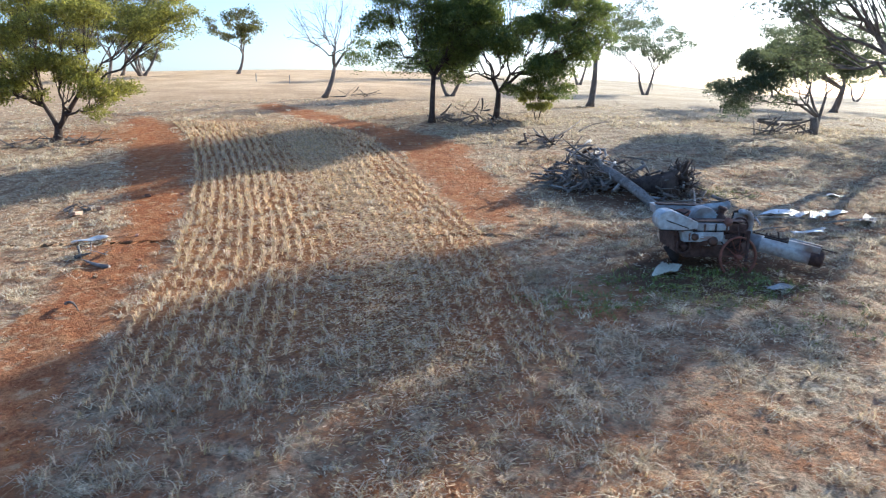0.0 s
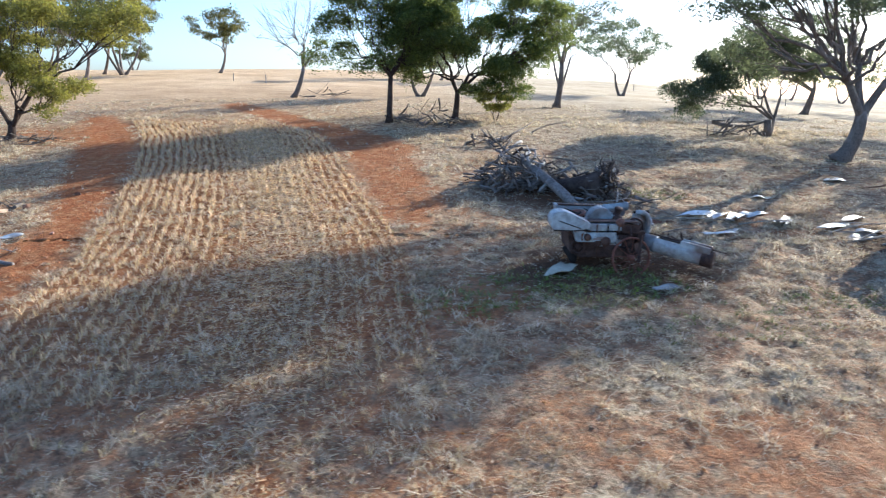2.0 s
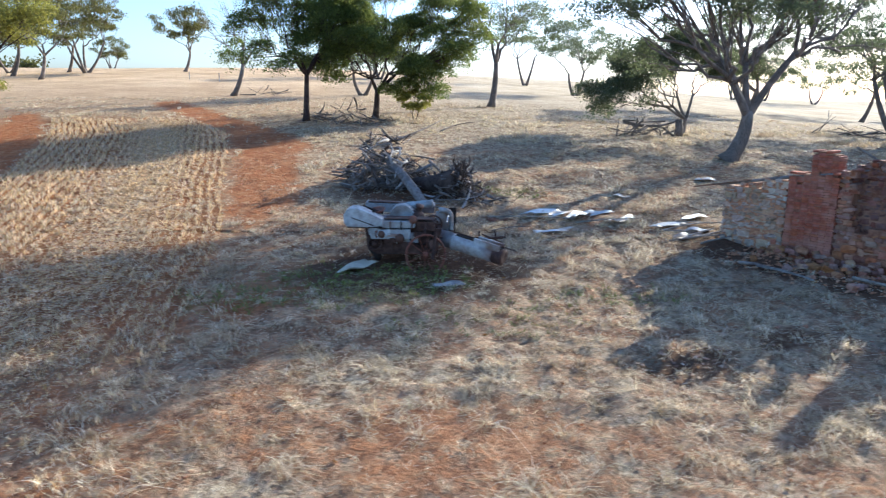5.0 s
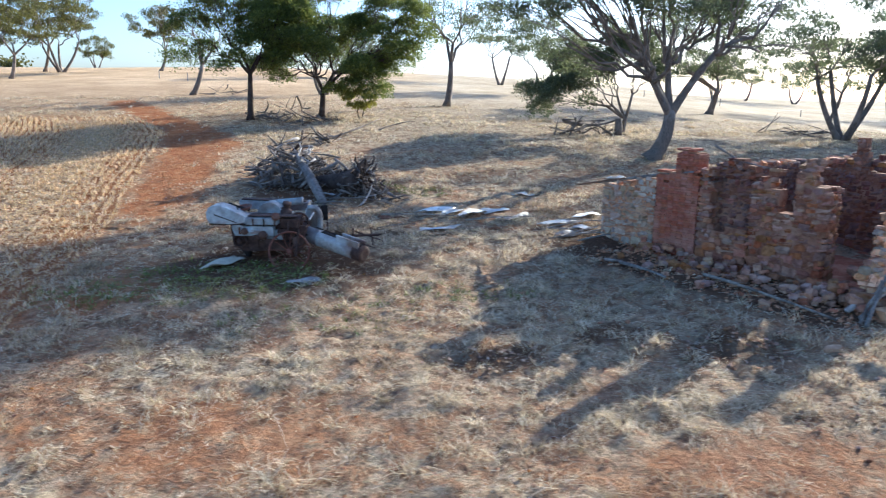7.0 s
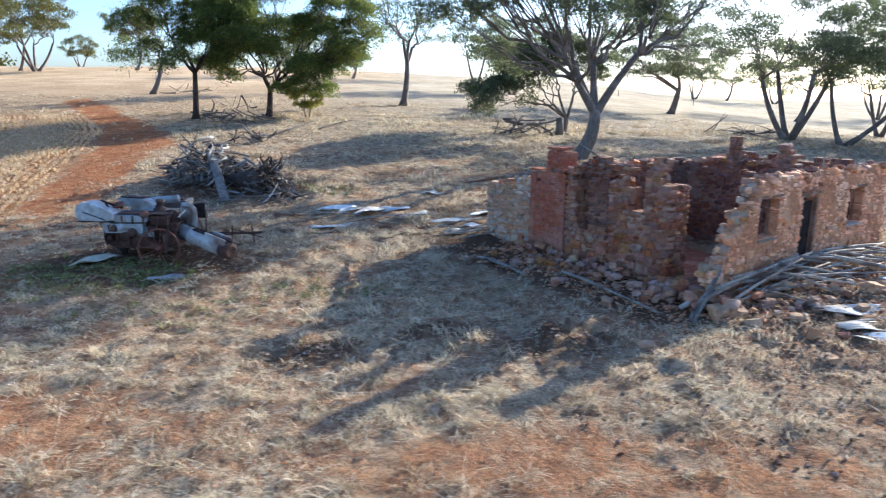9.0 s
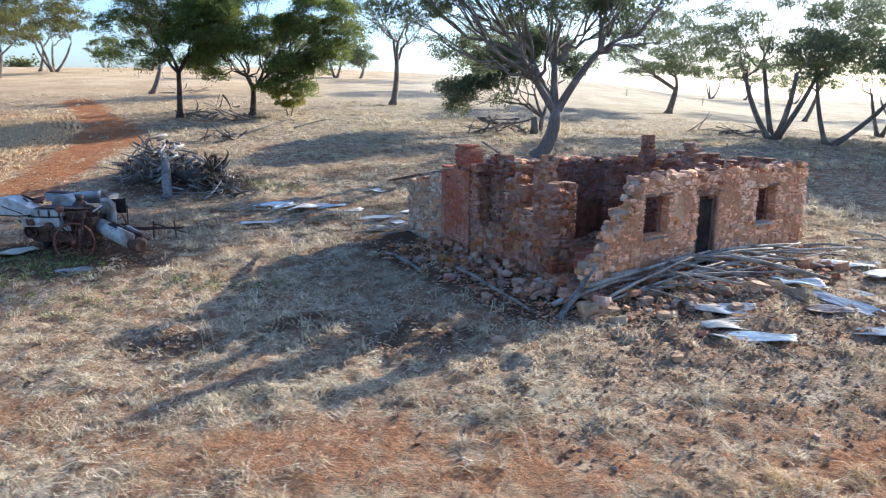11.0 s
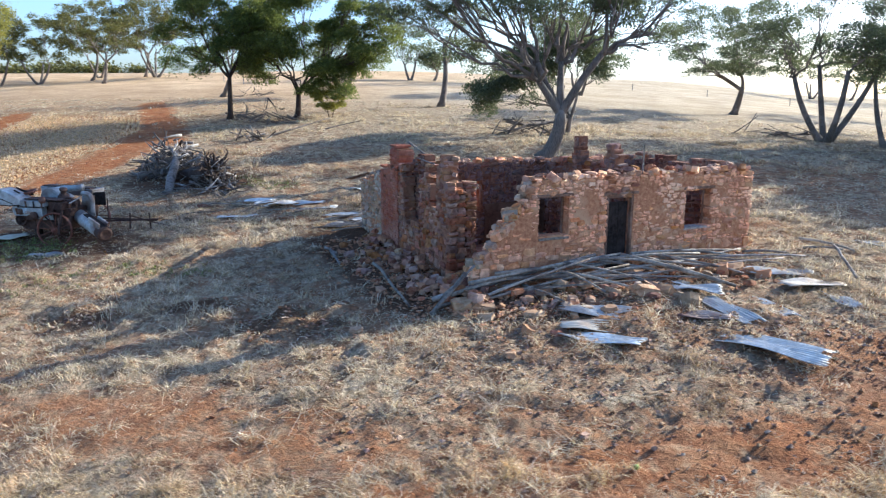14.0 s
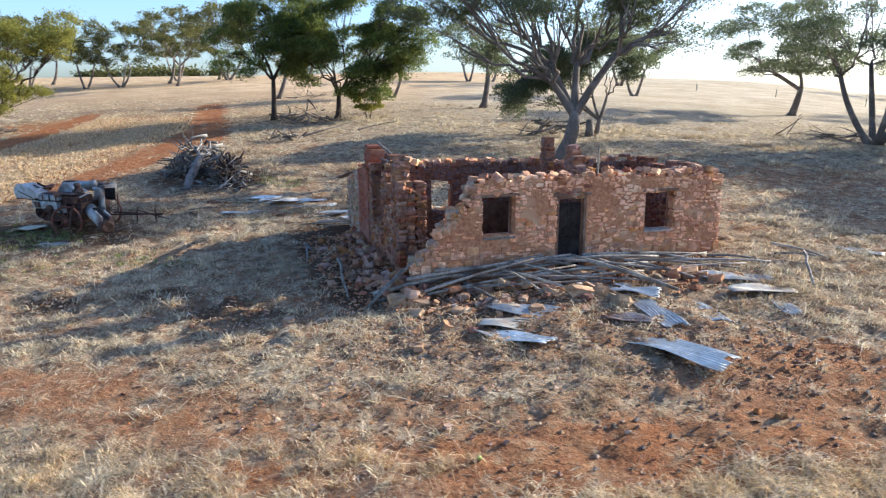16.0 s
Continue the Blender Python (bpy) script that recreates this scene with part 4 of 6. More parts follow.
def rough_stone_mesh(name, mat, seed, round_=0.35, jitter=0.10):
    """A worn block one metre each way: 26 corners pulled in and shifted."""
    r = np.random.default_rng(seed)
    idx, vs = {}, []
    for i in (-1, 0, 1):
        for j in (-1, 0, 1):
            for k in (-1, 0, 1):
                if (i, j, k) == (0, 0, 0):
                    continue
                p = np.array([i, j, k], float)
                p = p * (1 - round_ * 0.28 * (np.abs(p).sum() - 1) / 2) * 0.5
                p += r.normal(0, jitter * 0.33, 3)
                idx[i, j, k] = len(vs)
                vs.append(p)
    fs = []
    for ax in range(3):
        for s in (-1, 1):
            o1, o2 = [a for a in range(3) if a != ax]
            for a in (-1, 0):
                for b in (-1, 0):
                    q = []
                    for da, db in ((0, 0), (1, 0), (1, 1), (0, 1)):
                        c = [0, 0, 0]
                        c[ax], c[o1], c[o2] = s, a + da, b + db
                        q.append(idx[tuple(c)])
                    if (s > 0) == (ax == 1):
                        q.reverse()
                    fs.append(tuple(q))
    b = Buf()
    b.add(vs, fs)
    return b.mesh(name, mat)


STONES = [rough_stone_mesh("stone", STONE, 300 + i, 0.5, 0.16) for i in range(10)]
STONES_DARK = [rough_stone_mesh("stone", STONE_DARK, 380 + i, 0.5, 0.16) for i in range(10)]
STONES_BROWN = [rough_stone_mesh("stone", STONE_BROWN, 440 + i, 0.5, 0.16) for i in range(8)]
STONES_PALE = [rough_stone_mesh("stone", STONE_PALE, 320 + i, 0.5, 0.16) for i in range(8)]
TAN = [rough_stone_mesh("fallen_stone", STONE_TAN, 460 + i, 0.6, 0.24) for i in range(8)]
LOOSE = [rough_stone_mesh("fallen_stone", STONE_LOOSE, 340 + i, 0.5, 0.2) for i in range(10)]
BRICKS = [rough_stone_mesh("brick", BRICK, 360 + i, 0.12, 0.02) for i in range(4)]


def stone_wall(name, along, s0, s1, c0, c1, top, openings=(), base=0.95, seed=0, meshes=STONES, unit=(0.16, 0.48), course=(0.13, 0.25), proud=0.06, label="", piece="stone"):
    """A coursed wall between two heights: a mortar core and the stones set in it. along: 'u' or 'v'; c0, c1: its two faces."""
    r = np.random.default_rng(seed)
    core, cells, z, inset = Buf(), [], base, 0.03 if piece == "stone" else 0.03
    peak = max(p[1] for p in top)
    while z < peak:
        h = r.uniform(*course) * (max(0.62 if meshes is STONES else 0.9, 1.6 - 0.42 * (z - base)) if piece == "stone" else 1)
        s = s0
        while s < s1 - 0.03:
            w = min(r.uniform(*unit) * (max(0.75, 1.35 - 0.25 * (z - base)) if piece == "stone" else 1), s1 - s)
            if s1 - s - w < 0.1:
                w = s1 - s
            spans = [(s, s + w)]
            for a, b, za, zb in openings:
                if z + h * 0.5 > za and z + h * 0.5 < zb:
                    cut = []
                    for p, q in spans:
                        if q <= a or p >= b:
                            cut.append((p, q))
                        else:
                            if a - p > 0.05:
                                cut.append((p, a))
                            if q - b > 0.05:
                                cut.append((b, q))
                    spans = cut
            for p, q in spans:
                lim = np.interp((p + q) / 2, [t[0] for t in top], [t[1] for t in top]) + r.normal(0, 0.05 if meshes is STONES else 0.11)
                if z + h * 0.6 < lim:
                    if piece == "stone" and h > 0.15 and r.uniform() < 0.28:
                        k = r.uniform(0.35, 0.65)
                        cells.append((p, q, z, z + h * k))
                        k2 = p + (q - p) * r.uniform(0.35, 0.65)
                        cells.append((p, k2, z + h * k, z + h))
                        cells.append((k2, q, z + h * k, z + h))
                    elif piece == "stone" and z > base + 0.2 and r.uniform() < 0.12:
                        cells.append((p, q, z - h * 0.45, z + h))
                    else:
                        cells.append((p, q, z, z + h))
            s += w
        z += h
    # the core: one shell over all the cells that hold a stone
    step = 0.1
    ns, nz = int(math.ceil((s1 - s0) / step)), int(math.ceil((z - base) / step))
    solid = np.zeros((ns + 2, nz + 2), bool)
    for i in range(ns):
        for j in range(nz):
            ps, pz = s0 + (i + 0.5) * step, base + (j + 0.5) * step
            solid[i + 1, j + 1] = any(p <= ps < q and za <= pz < zb for p, q, za, zb in cells)
    index = {}

    def corner(i, j, k):
        key = (i, j, k)
        if key not in index:
            index[key] = len(core.v)
            a, c, h = min(max(s0 + (i - 1) * step, s0 + 0.08), s1 - 0.08), (c0 + inset, c1 - inset)[k], base + (j - 1) * step
            core.v.append((a, c, h) if along == "u" else (c, a, h))
        return index[key]

    for i in range(1, ns + 1):
        for j in range(1, nz + 1):
            if not solid[i, j]:
                continue
            core.f.append(tuple(corner(*q) for q in ((i, j, 0), (i + 1, j, 0), (i + 1, j + 1, 0), (i, j + 1, 0))))
            core.f.append(tuple(corner(*q) for q in ((i, j + 1, 1), (i + 1, j + 1, 1), (i + 1, j, 1), (i, j, 1))))
            for di, dj, e0, e1 in ((-1, 0, (0, 0), (0, 1)), (1, 0, (1, 1), (1, 0)), (0, -1, (1, 0), (0, 0)), (0, 1, (0, 1), (1, 1))):
                if not solid[i + di, j + dj]:
                    core.f.append(tuple(corner(*q) for q in ((i + e0[0], j + e0[1], 0), (i + e0[0], j + e0[1], 1), (i + e1[0], j + e1[1], 1), (i + e1[0], j + e1[1], 0))))
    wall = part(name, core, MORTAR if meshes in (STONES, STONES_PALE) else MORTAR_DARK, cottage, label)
    order = sorted(range(len(cells)), key=lambda i: -(cells[i][1] - cells[i][0]) * (cells[i][3] - cells[i][2]))
    rest = Buf()
    for rank, i in enumerate(order):
        p, q, za, zb = cells[i]
        pool = STONES_DARK if meshes is STONES and 4.7 < (p + q) / 2 < 6.0 and za > 3.62 else meshes
        me = pool[int(r.integers(len(pool)))]
        off = r.normal(0, 0.008)
        rough = piece == "stone"
        smear = 0.85 if rough and meshes is STONES and za > base + 1.4 and r.uniform() < 0.6 else 1.0
        size = Vector(((q - p) * smear * (r.uniform(0.84, 1.08) if rough else 0.965), c1 - c0 + r.uniform(-0.035, proud), (zb - za) * (r.uniform(0.8, 1.1) if rough else 0.93)))
        at = Vector(((p + q) / 2, (c0 + c1) / 2 + off, (za + zb) / 2 + (r.normal(0, 0.016) + 0.035 * math.sin(2.3 * p + seed) + 0.025 * math.sin(5.9 * p + 2 * seed) if rough else 0)))
        turn = pose(0, 0, 0, r.normal(0, 1.0), r.normal(0, 6.0 if rough else 0.8), r.normal(0, 1.2))
        if rough and meshes is STONES and za > base + 1.15 and noise.noise((p * 0.75, za * 1.1, seed * 0.37)) > 0.1:
            size.y = c1 - c0 - r.uniform(0.055, 0.13)
        halves = [(at, size)]
        if rough and (p <= s0 + 0.01 or q >= s1 - 0.01 or (meshes is STONES and q < 2.2 and r.uniform() < 0.6) or (meshes is STONES_DARK and r.uniform() < 0.7)):
            k = r.uniform(0.36, 0.64)
            halves = [(at - Vector((0, size.y * (1 - k) / 2, r.normal(0, 0.02))), Vector((size.x * r.uniform(0.85, 1.2), size.y * k * 0.96, size.z * r.uniform(0.8, 1.1)))),
                      (at + Vector((0, size.y * k / 2, r.normal(0, 0.02))), Vector((size.x * r.uniform(0.85, 1.2), size.y * (1 - k) * 0.96, size.z * r.uniform(0.8, 1.1))))]
        for at, size in halves:
            spin = turn
            if along == "v":
                at = Vector((at.y, at.x, at.z))
                spin = turn @ pose(0, 0, 0, 0, 0, 90)
            if r.uniform() < 0.5:
                spin = spin @ pose(0, 0, 0, 0, 0, 180)
            m = Matrix.Translation(at) @ spin @ Matrix.Diagonal((*size, 1))
            if rank < 280:
                ob = new(piece, me)
                ob.parent = wall
                ob.matrix_basis = m
            else:
                rest.add([m @ v.co for v in me.vertices], [tuple(f.vertices) for f in me.polygons])
    if rest.v:
        tagged(part(piece + "s", rest, meshes[0].materials[0], wall), kind="stuff")
    return wall


FRONT_TOP = [(0, 1.9), (0.3, 2.25), (0.6, 2.4), (0.8, 2.85), (1.15, 3.0), (1.35, 3.4), (1.7, 3.65), (1.9, 4.2), (2.1, 4.38), (5.2, 4.42), (6, 4.36), (11.08, 4.34)]
W1, W2, DOOR = (2.25, 3.29, 2.58, 3.84), (8.0, 9.14, 2.46, 3.76), (4.75, 5.82, 0.9, 3.76)
front = stone_wall("front_wall", "u", 0.0, 11.08, 0.0, 0.45, FRONT_TOP, [W1, W2, DOOR], 0.95, 401, label="coursed stone front wall, its end broken away in steps")
LEFT_TOP = [(1.5, 3.7), (1.7, 4.1), (2.0, 4.2), (2.1, 4.95), (2.42, 4.85), (2.55, 4.5), (3.05, 4.35), (3.4, 4.25), (3.65, 4.0), (3.9, 3.9)]
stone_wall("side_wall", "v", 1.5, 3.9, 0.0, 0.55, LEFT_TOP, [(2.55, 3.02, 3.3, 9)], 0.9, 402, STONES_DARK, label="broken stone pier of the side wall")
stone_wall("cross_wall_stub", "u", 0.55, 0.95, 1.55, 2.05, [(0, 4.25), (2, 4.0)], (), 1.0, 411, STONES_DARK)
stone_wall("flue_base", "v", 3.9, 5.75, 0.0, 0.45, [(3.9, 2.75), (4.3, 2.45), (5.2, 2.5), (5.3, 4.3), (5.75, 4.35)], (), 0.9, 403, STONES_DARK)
stone_wall("flue_back", "v", 3.6, 5.6, 0.47, 0.92, [(3.6, 4.0), (4.0, 4.1), (4.5, 4.6), (4.9, 4.78), (5.3, 4.5), (5.6, 4.3)], (), 0.9, 404, STONES_BROWN, label="sooty back of the broken flue")
stone_wall("rear_side_wall", "v", 7.45, 9.9, 0.0, 0.42, [(7.4, 3.95), (9.9, 3.45)], (), 0.9, 405, STONES_PALE, label="paler limewashed stone wall of the rear lean-to")
stone_wall("back_wall", "u", 0.9, 11.0, 5.0, 5.45, [(0.9, 4.4), (3.8, 4.42), (6.4, 4.3), (8, 4.2), (11, 4.3)], [(2.2, 3.05, 2.7, 3.92)], 1.1, 406, STONES_BROWN)
stone_wall("end_wall", "v", 0.45, 5.0, 10.55, 11.0, [(0, 4.3), (2.5, 4.45), (5, 4.3)], (), 1.1, 407, STONES_BROWN)
stone_wall("partition_wall", "v", 0.45, 5.0, 5.78, 6.2, [(0.4, 4.4), (0.95, 4.5), (1.1, 5.1), (1.4, 5.3), (1.52, 4.7), (1.8, 4.5), (2.9, 4.5), (3.02, 5.0), (3.2, 5.4), (3.4, 5.25), (3.52, 4.65), (4.0, 4.45), (5, 4.3)], (), 1.1, 408, STONES_BROWN, label="cross wall rising to two broken stubs")
stone_wall("rear_wall", "u", 0.42, 6.0, 9.5, 9.9, [(0.4, 3.3), (1.5, 2.9), (3, 2.2), (6, 1.9)], (), 1.0, 409, STONES_PALE)
# brick panel of the chimney breast, and the stack above it
stone_wall("chimney_breast", "v", 5.75, 7.45, -0.04, 0.45, [(5.7, 4.3), (6.6, 4.2), (7.45, 3.95)], (), 1.2, 421, BRICKS, (0.235, 0.24), (0.086, 0.088), 0.01, "panel of worn red brick", "brick")
stone_wall("chimney_stack", "v", 5.9, 6.8, 0.1, 0.7, [(5.7, 4.98), (6.85, 4.98)], (), 4.1, 422, BRICKS, (0.22, 0.24), (0.084, 0.086), 0.02, "short red brick chimney stack", "brick")
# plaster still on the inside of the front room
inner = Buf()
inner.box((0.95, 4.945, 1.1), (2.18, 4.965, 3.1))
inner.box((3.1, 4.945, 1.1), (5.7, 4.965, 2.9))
part("plaster", inner, PLASTER_DARK, cottage, "dark reddish plaster on the inner back wall")
# timber: lintels, sills, frames
def beam(name, lo, hi, mat, label="", parent=cottage, bevel=0.012):
    b = Buf()
    b.box(lo, hi)
    return part(name, b, mat, parent, label, bevel=bevel)


for w, over in ((W1, 0.14), (W2, 0.12)):
    frame_ob = beam("window", (w[0], 0.30, w[3] - 0.06), (w[1], 0.38, w[3]), TIMBER_BROWN, "empty timber window frame")
    beam("jamb", (w[0], 0.30, w[2]), (w[0] + 0.06, 0.38, w[3] - 0.06), TIMBER_BROWN, parent=frame_ob)
    beam("jamb", (w[1] - 0.06, 0.30, w[2]), (w[1], 0.38, w[3] - 0.06), TIMBER_BROWN, parent=frame_ob)
    beam("window_sill", (w[0] - 0.02, -0.03, w[2] - 0.05), (w[1] + 0.02, 0.44, w[2] + 0.02), TIMBER, parent=frame_ob)
    beam("lintel", (w[0] - over, -0.012, w[3] + 0.0), (w[1] + over, 0.42, w[3] + 0.09), TIMBER_BROWN, "weathered timber lintel")
door = beam("door_frame", (DOOR[0], 0.04, DOOR[3] - 0.09), (DOOR[1], 0.16, DOOR[3]), TIMBER_BROWN, "empty timber door frame")
beam("jamb", (DOOR[0], 0.04, 1.15), (DOOR[0] + 0.08, 0.16, DOOR[3] - 0.09), TIMBER_BROWN, parent=door)
beam("jamb", (DOOR[1] - 0.1, 0.04, 1.15), (DOOR[1], 0.16, DOOR[3] - 0.09), TIMBER_BROWN, parent=door)
beam("lintel", (DOOR[0] - 0.14, -0.012, DOOR[3]), (DOOR[1] + 0.14, 0.42, DOOR[3] + 0.08), TIMBER_BROWN, "weathered timber lintel")
for i in range(7):
    a = DOOR[0] + 0.085 + i * 0.12
    beam("door_board", (a, 0.17 + 0.004 * (i % 2), 1.2), (a + 0.115, 0.2 + 0.004 * (i % 2), 3.52), CHARRED, "dark grey boarded door" if i == 0 else "", bevel=0.004)
back_w = beam("back_window", (2.98, 5.08, 2.7), (3.05, 5.2, 3.92), TIMBER_BROWN, "timber frame of the back window")
beam("head", (2.2, 5.08, 3.86), (2.98, 5.2, 3.92), TIMBER_BROWN, parent=back_w)
# an upright and the leaning poles by the stack
for pts, rad in (([(6.27, 0.24, 4.3), (6.27, 0.24, 5.27)], 0.035), ([(0.3, 5.5, 5.2), (1.0, 4.6, 4.5)], 0.04), ([(0.5, 5.1, 4.45), (0.1, 6.7, 4.2)], 0.03), ([(0.6, 3.2, 4.5), (0.1, 4.3, 4.75)], 0.03)):
    b = Buf()
    b.tube(pts, [rad, rad * 0.8], 6)
    part("rafter_end", b, TIMBER, cottage)
rail = Buf()
rail.tube([(0.12, 5.7, 4.3), (0.1, 7.5, 4.02), (0.08, 9.0, 3.72), (0.05, 10.15, 3.48)], [0.05, 0.06, 0.055, 0.04], 7)
part("wall_plate", rail, TIMBER, cottage, "grey timber plate along the wall top")
board = Buf()
board.box((-0.16, 0, -0.02), (0.12, 2.3, 0.02), pose(0.1, 8.85, 3.78, -12, 6, 3))
part("eaves_board", board, TIMBER_BROWN, cottage, "brown eaves board jutting past the wall end", bevel=0.006)
# earth and rubble floor inside
fl = Buf()
fl.box((0.5, 0.45, 0.8), (10.6, 5.0, 1.38))
fl.box((0.42, 5.45, 0.8), (6.0, 9.5, 1.45))
part("earth_floor", fl, CLOD, cottage)


# ---- fallen stones ----
def uvz(u, v):
    p = COTTAGE @ Vector((u, v, 0))
    return p.x, p.y


def drop_stone(x, y, size, r, lift=0.0, meshes=LOOSE, label="fallen red-brown stone lying in the rubble", z=None, group="fallen stones"):
    s = np.array([size * r.uniform(0.8, 1.5), size * r.uniform(0.7, 1.1), size * r.uniform(0.5, 0.85)])
    zz = (gz(x, y) if z is None else z) + s[2] * 0.32 + lift
    ob = new("fallen_stone" if z is None else "loose_stone", meshes[int(r.integers(len(meshes)))])
    ob.matrix_world = Matrix.Translation((x, y, zz)) @ pose(0, 0, 0, r.normal(0, 12), r.normal(0, 12), r.uniform(0, 360)) @ Matrix.Diagonal((*s, 1))
    return tagged(ob, label, "stone", group)


r9 = np.random.default_rng(9)
for k in range(150):                                   # the spill from the side wall
    v = r9.uniform(0.3, 8.0)
    out = abs(r9.normal(0, 1.0)) * (1.0 if 1 < v < 6.5 else 0.5)
    x, y = uvz(-0.15 - out, v)
    drop_stone(x, y, r9.uniform(0.13, 0.29), r9, 0.35 * max(0, 1 - out) * r9.uniform(0.2, 1))
for k in range(45):                                    # in the gap at the broken corner
    x, y = uvz(r9.uniform(-0.9, 1.6), r9.uniform(-0.9, 1.8))
    drop_stone(x, y, r9.uniform(0.18, 0.36), r9, r9.uniform(0, 0.3))
for k in range(90):                                    # among the timber before the front wall
    x, y = uvz(r9.uniform(0.3, 9.0), -r9.uniform(0.4, 3.4))
    drop_stone(x, y, r9.uniform(0.12, 0.34), r9, meshes=TAN if k % 4 == 1 else STONES_PALE if k % 4 == 3 else LOOSE, label="fallen tan-brown stone among the roof timber" if k % 2 else "fallen red-brown stone lying in the rubble")
for x, y, s in ((27.4, 17.3, 0.55), (26.9, 17.1, 0.55), (27.6, 16.6, 0.32), (28.1, 18.4, 0.5), (30.2, 19.1, 0.42), (29.0, 18.7, 0.5), (29.6, 19.0, 0.5), (31.9, 18.5, 0.5), (32.4, 18.7, 0.45),
                (33.0, 18.3, 0.5), (28.8, 15.7, 0.34), (28.5, 14.3, 0.24), (34.4, 21.3, 0.5), (34.8, 21.5, 0.5), (35.6, 21.2, 0.36), (24.4, 15.2, 0.25), (31.0, 18.7, 0.36)):
    drop_stone(x, y, s, r9, meshes=TAN, label="large tan stone fallen before the front wall")
for k in range(70):                                    # loose stones left on the wall tops
    u = r9.uniform(6.3, 10.9) if k < 45 else r9.uniform(2.2, 6.2)
    x, y = uvz(u, r9.uniform(0.05, 0.55 if k % 2 else 0.4))
    drop_stone(x, y, r9.uniform(0.14, 0.30), r9, 0.0, STONES if k % 3 else LOOSE, "loose stone resting on the wall top", z=4.33 + (r9.uniform(0, 0.16) if k % 3 == 0 else 0), group="wall top stones")
for k in range(46):
    u = r9.uniform(1.2, 10.6)
    x, y = uvz(u, r9.uniform(5.05, 5.4))
    drop_stone(x, y, r9.uniform(0.15, 0.3), r9, 0.0, STONES, "loose stone resting on the wall top", z=4.3 if u > 6 else 4.4, group="wall top stones")
for k in range(60):                                    # and along the broken side walls
    vv = r9.uniform(1.5, 5.6)
    top_z = np.interp(vv, [1.5, 2.0, 2.1, 2.42, 2.5, 3.05, 3.4, 3.7, 4.0, 4.5, 4.9, 5.6], [3.9, 4.15, 4.85, 4.8, 4.35, 4.3, 4.2, 4.0, 4.05, 4.5, 4.65, 4.3])
    if 2.45 < vv < 3.2:
        continue
    x, y = uvz(r9.uniform(0.1, 0.5) + (0.4 if 3.9 < vv < 5.3 else 0), vv)
    drop_stone(x, y, r9.uniform(0.12, 0.3), r9, -0.03, STONES_DARK, "loose stone resting on the wall top", z=top_z, group="wall top stones")
for k in range(24):
    vv = r9.uniform(0.6, 4.8)
    x, y = uvz(r9.uniform(5.8, 6.15), vv)
    drop_stone(x, y, r9.uniform(0.14, 0.3), r9, -0.02, STONES_DARK, "loose stone resting on the wall top", z=float(np.interp(vv, [0.6, 0.9, 1.1, 1.6, 1.75, 2.9, 3.05, 3.6, 3.75, 4.8], [4.42, 4.48, 4.5, 4.5, 4.48, 4.48, 4.5, 4.5, 4.48, 4.35])), group="wall top stones")
for k in range(70):                                    # on the stepped break of the front wall
    u = r9.uniform(0.0, 2.2)
    x, y = uvz(u, r9.uniform(0.0, 0.45))
    drop_stone(x, y, r9.uniform(0.16, 0.34), r9, -0.06, STONES if k % 4 else STONES_PALE, "loose stone resting on the broken wall edge", z=float(np.interp(u, [q[0] for q in FRONT_TOP], [q[1] for q in FRONT_TOP])) - r9.uniform(0.0, 0.16), group="wall top stones")
# fine rubble
fx, fy = [], []
for k in range(2600):
    v = r9.uniform(-1.0, 8.5)
    x, y = uvz(-abs(r9.normal(0, 1.2)), v) if k % 2 else uvz(r9.uniform(-1, 10.5), -abs(r9.normal(0.9, 1.1)))
    fx.append(x)
    fy.append(y)
fx, fy = np.array(fx), np.array(fy)
size = r9.uniform(0.02, 0.075, len(fx))
off = dirs[None] * size[:, None, None] * r9.uniform(0.7, 1.5, (len(fx), 6, 1)) + r9.normal(0, 0.2, (len(fx), 6, 3)) * size[:, None, None]
v = (np.stack([fx, fy, surf(fx, fy) + size * 0.4], 1)[:, None, :] + off).reshape(-1, 3)
f = [tuple(q) for q in (np.arange(len(fx))[:, None, None] * 6 + oct_faces[None]).reshape(-1, 3).tolist()]
stuff("rubble", v, f, MORTAR, "small broken stone and mortar rubble round the walls", "rubble")

# ---- fallen roof timber ----
def pole(x0, y0, l0, x1, y1, l1, rad, seed, square=False, label="grey weathered roof pole lying before the cottage"):
    r = np.random.default_rng(seed)
    a = Vector((x0, y0, gz(x0, y0) + l0 + rad))
    b = Vector((x1, y1, gz(x1, y1) + l1 + rad))
    d = b - a
    m = Matrix.Translation(a)
    buf = Buf()
    n = 6
    pts = [d * (i / (n - 1)) + Vector((r.normal(0, 0.025), r.normal(0, 0.025), 0.05 * math.sin(math.pi * i / (n - 1)))) * (0 < i < n - 1) for i in range(n)]
    buf.tube(pts, [rad * (1.0 - 0.07 * i) * r.uniform(0.92, 1.08) for i in range(n)], 4 if square else 8)
    ob = part("roof_pole", buf, TIMBER, smooth=not square)
    ob.matrix_world = m
    return tagged(ob, label, "pole", "fallen roof timber")


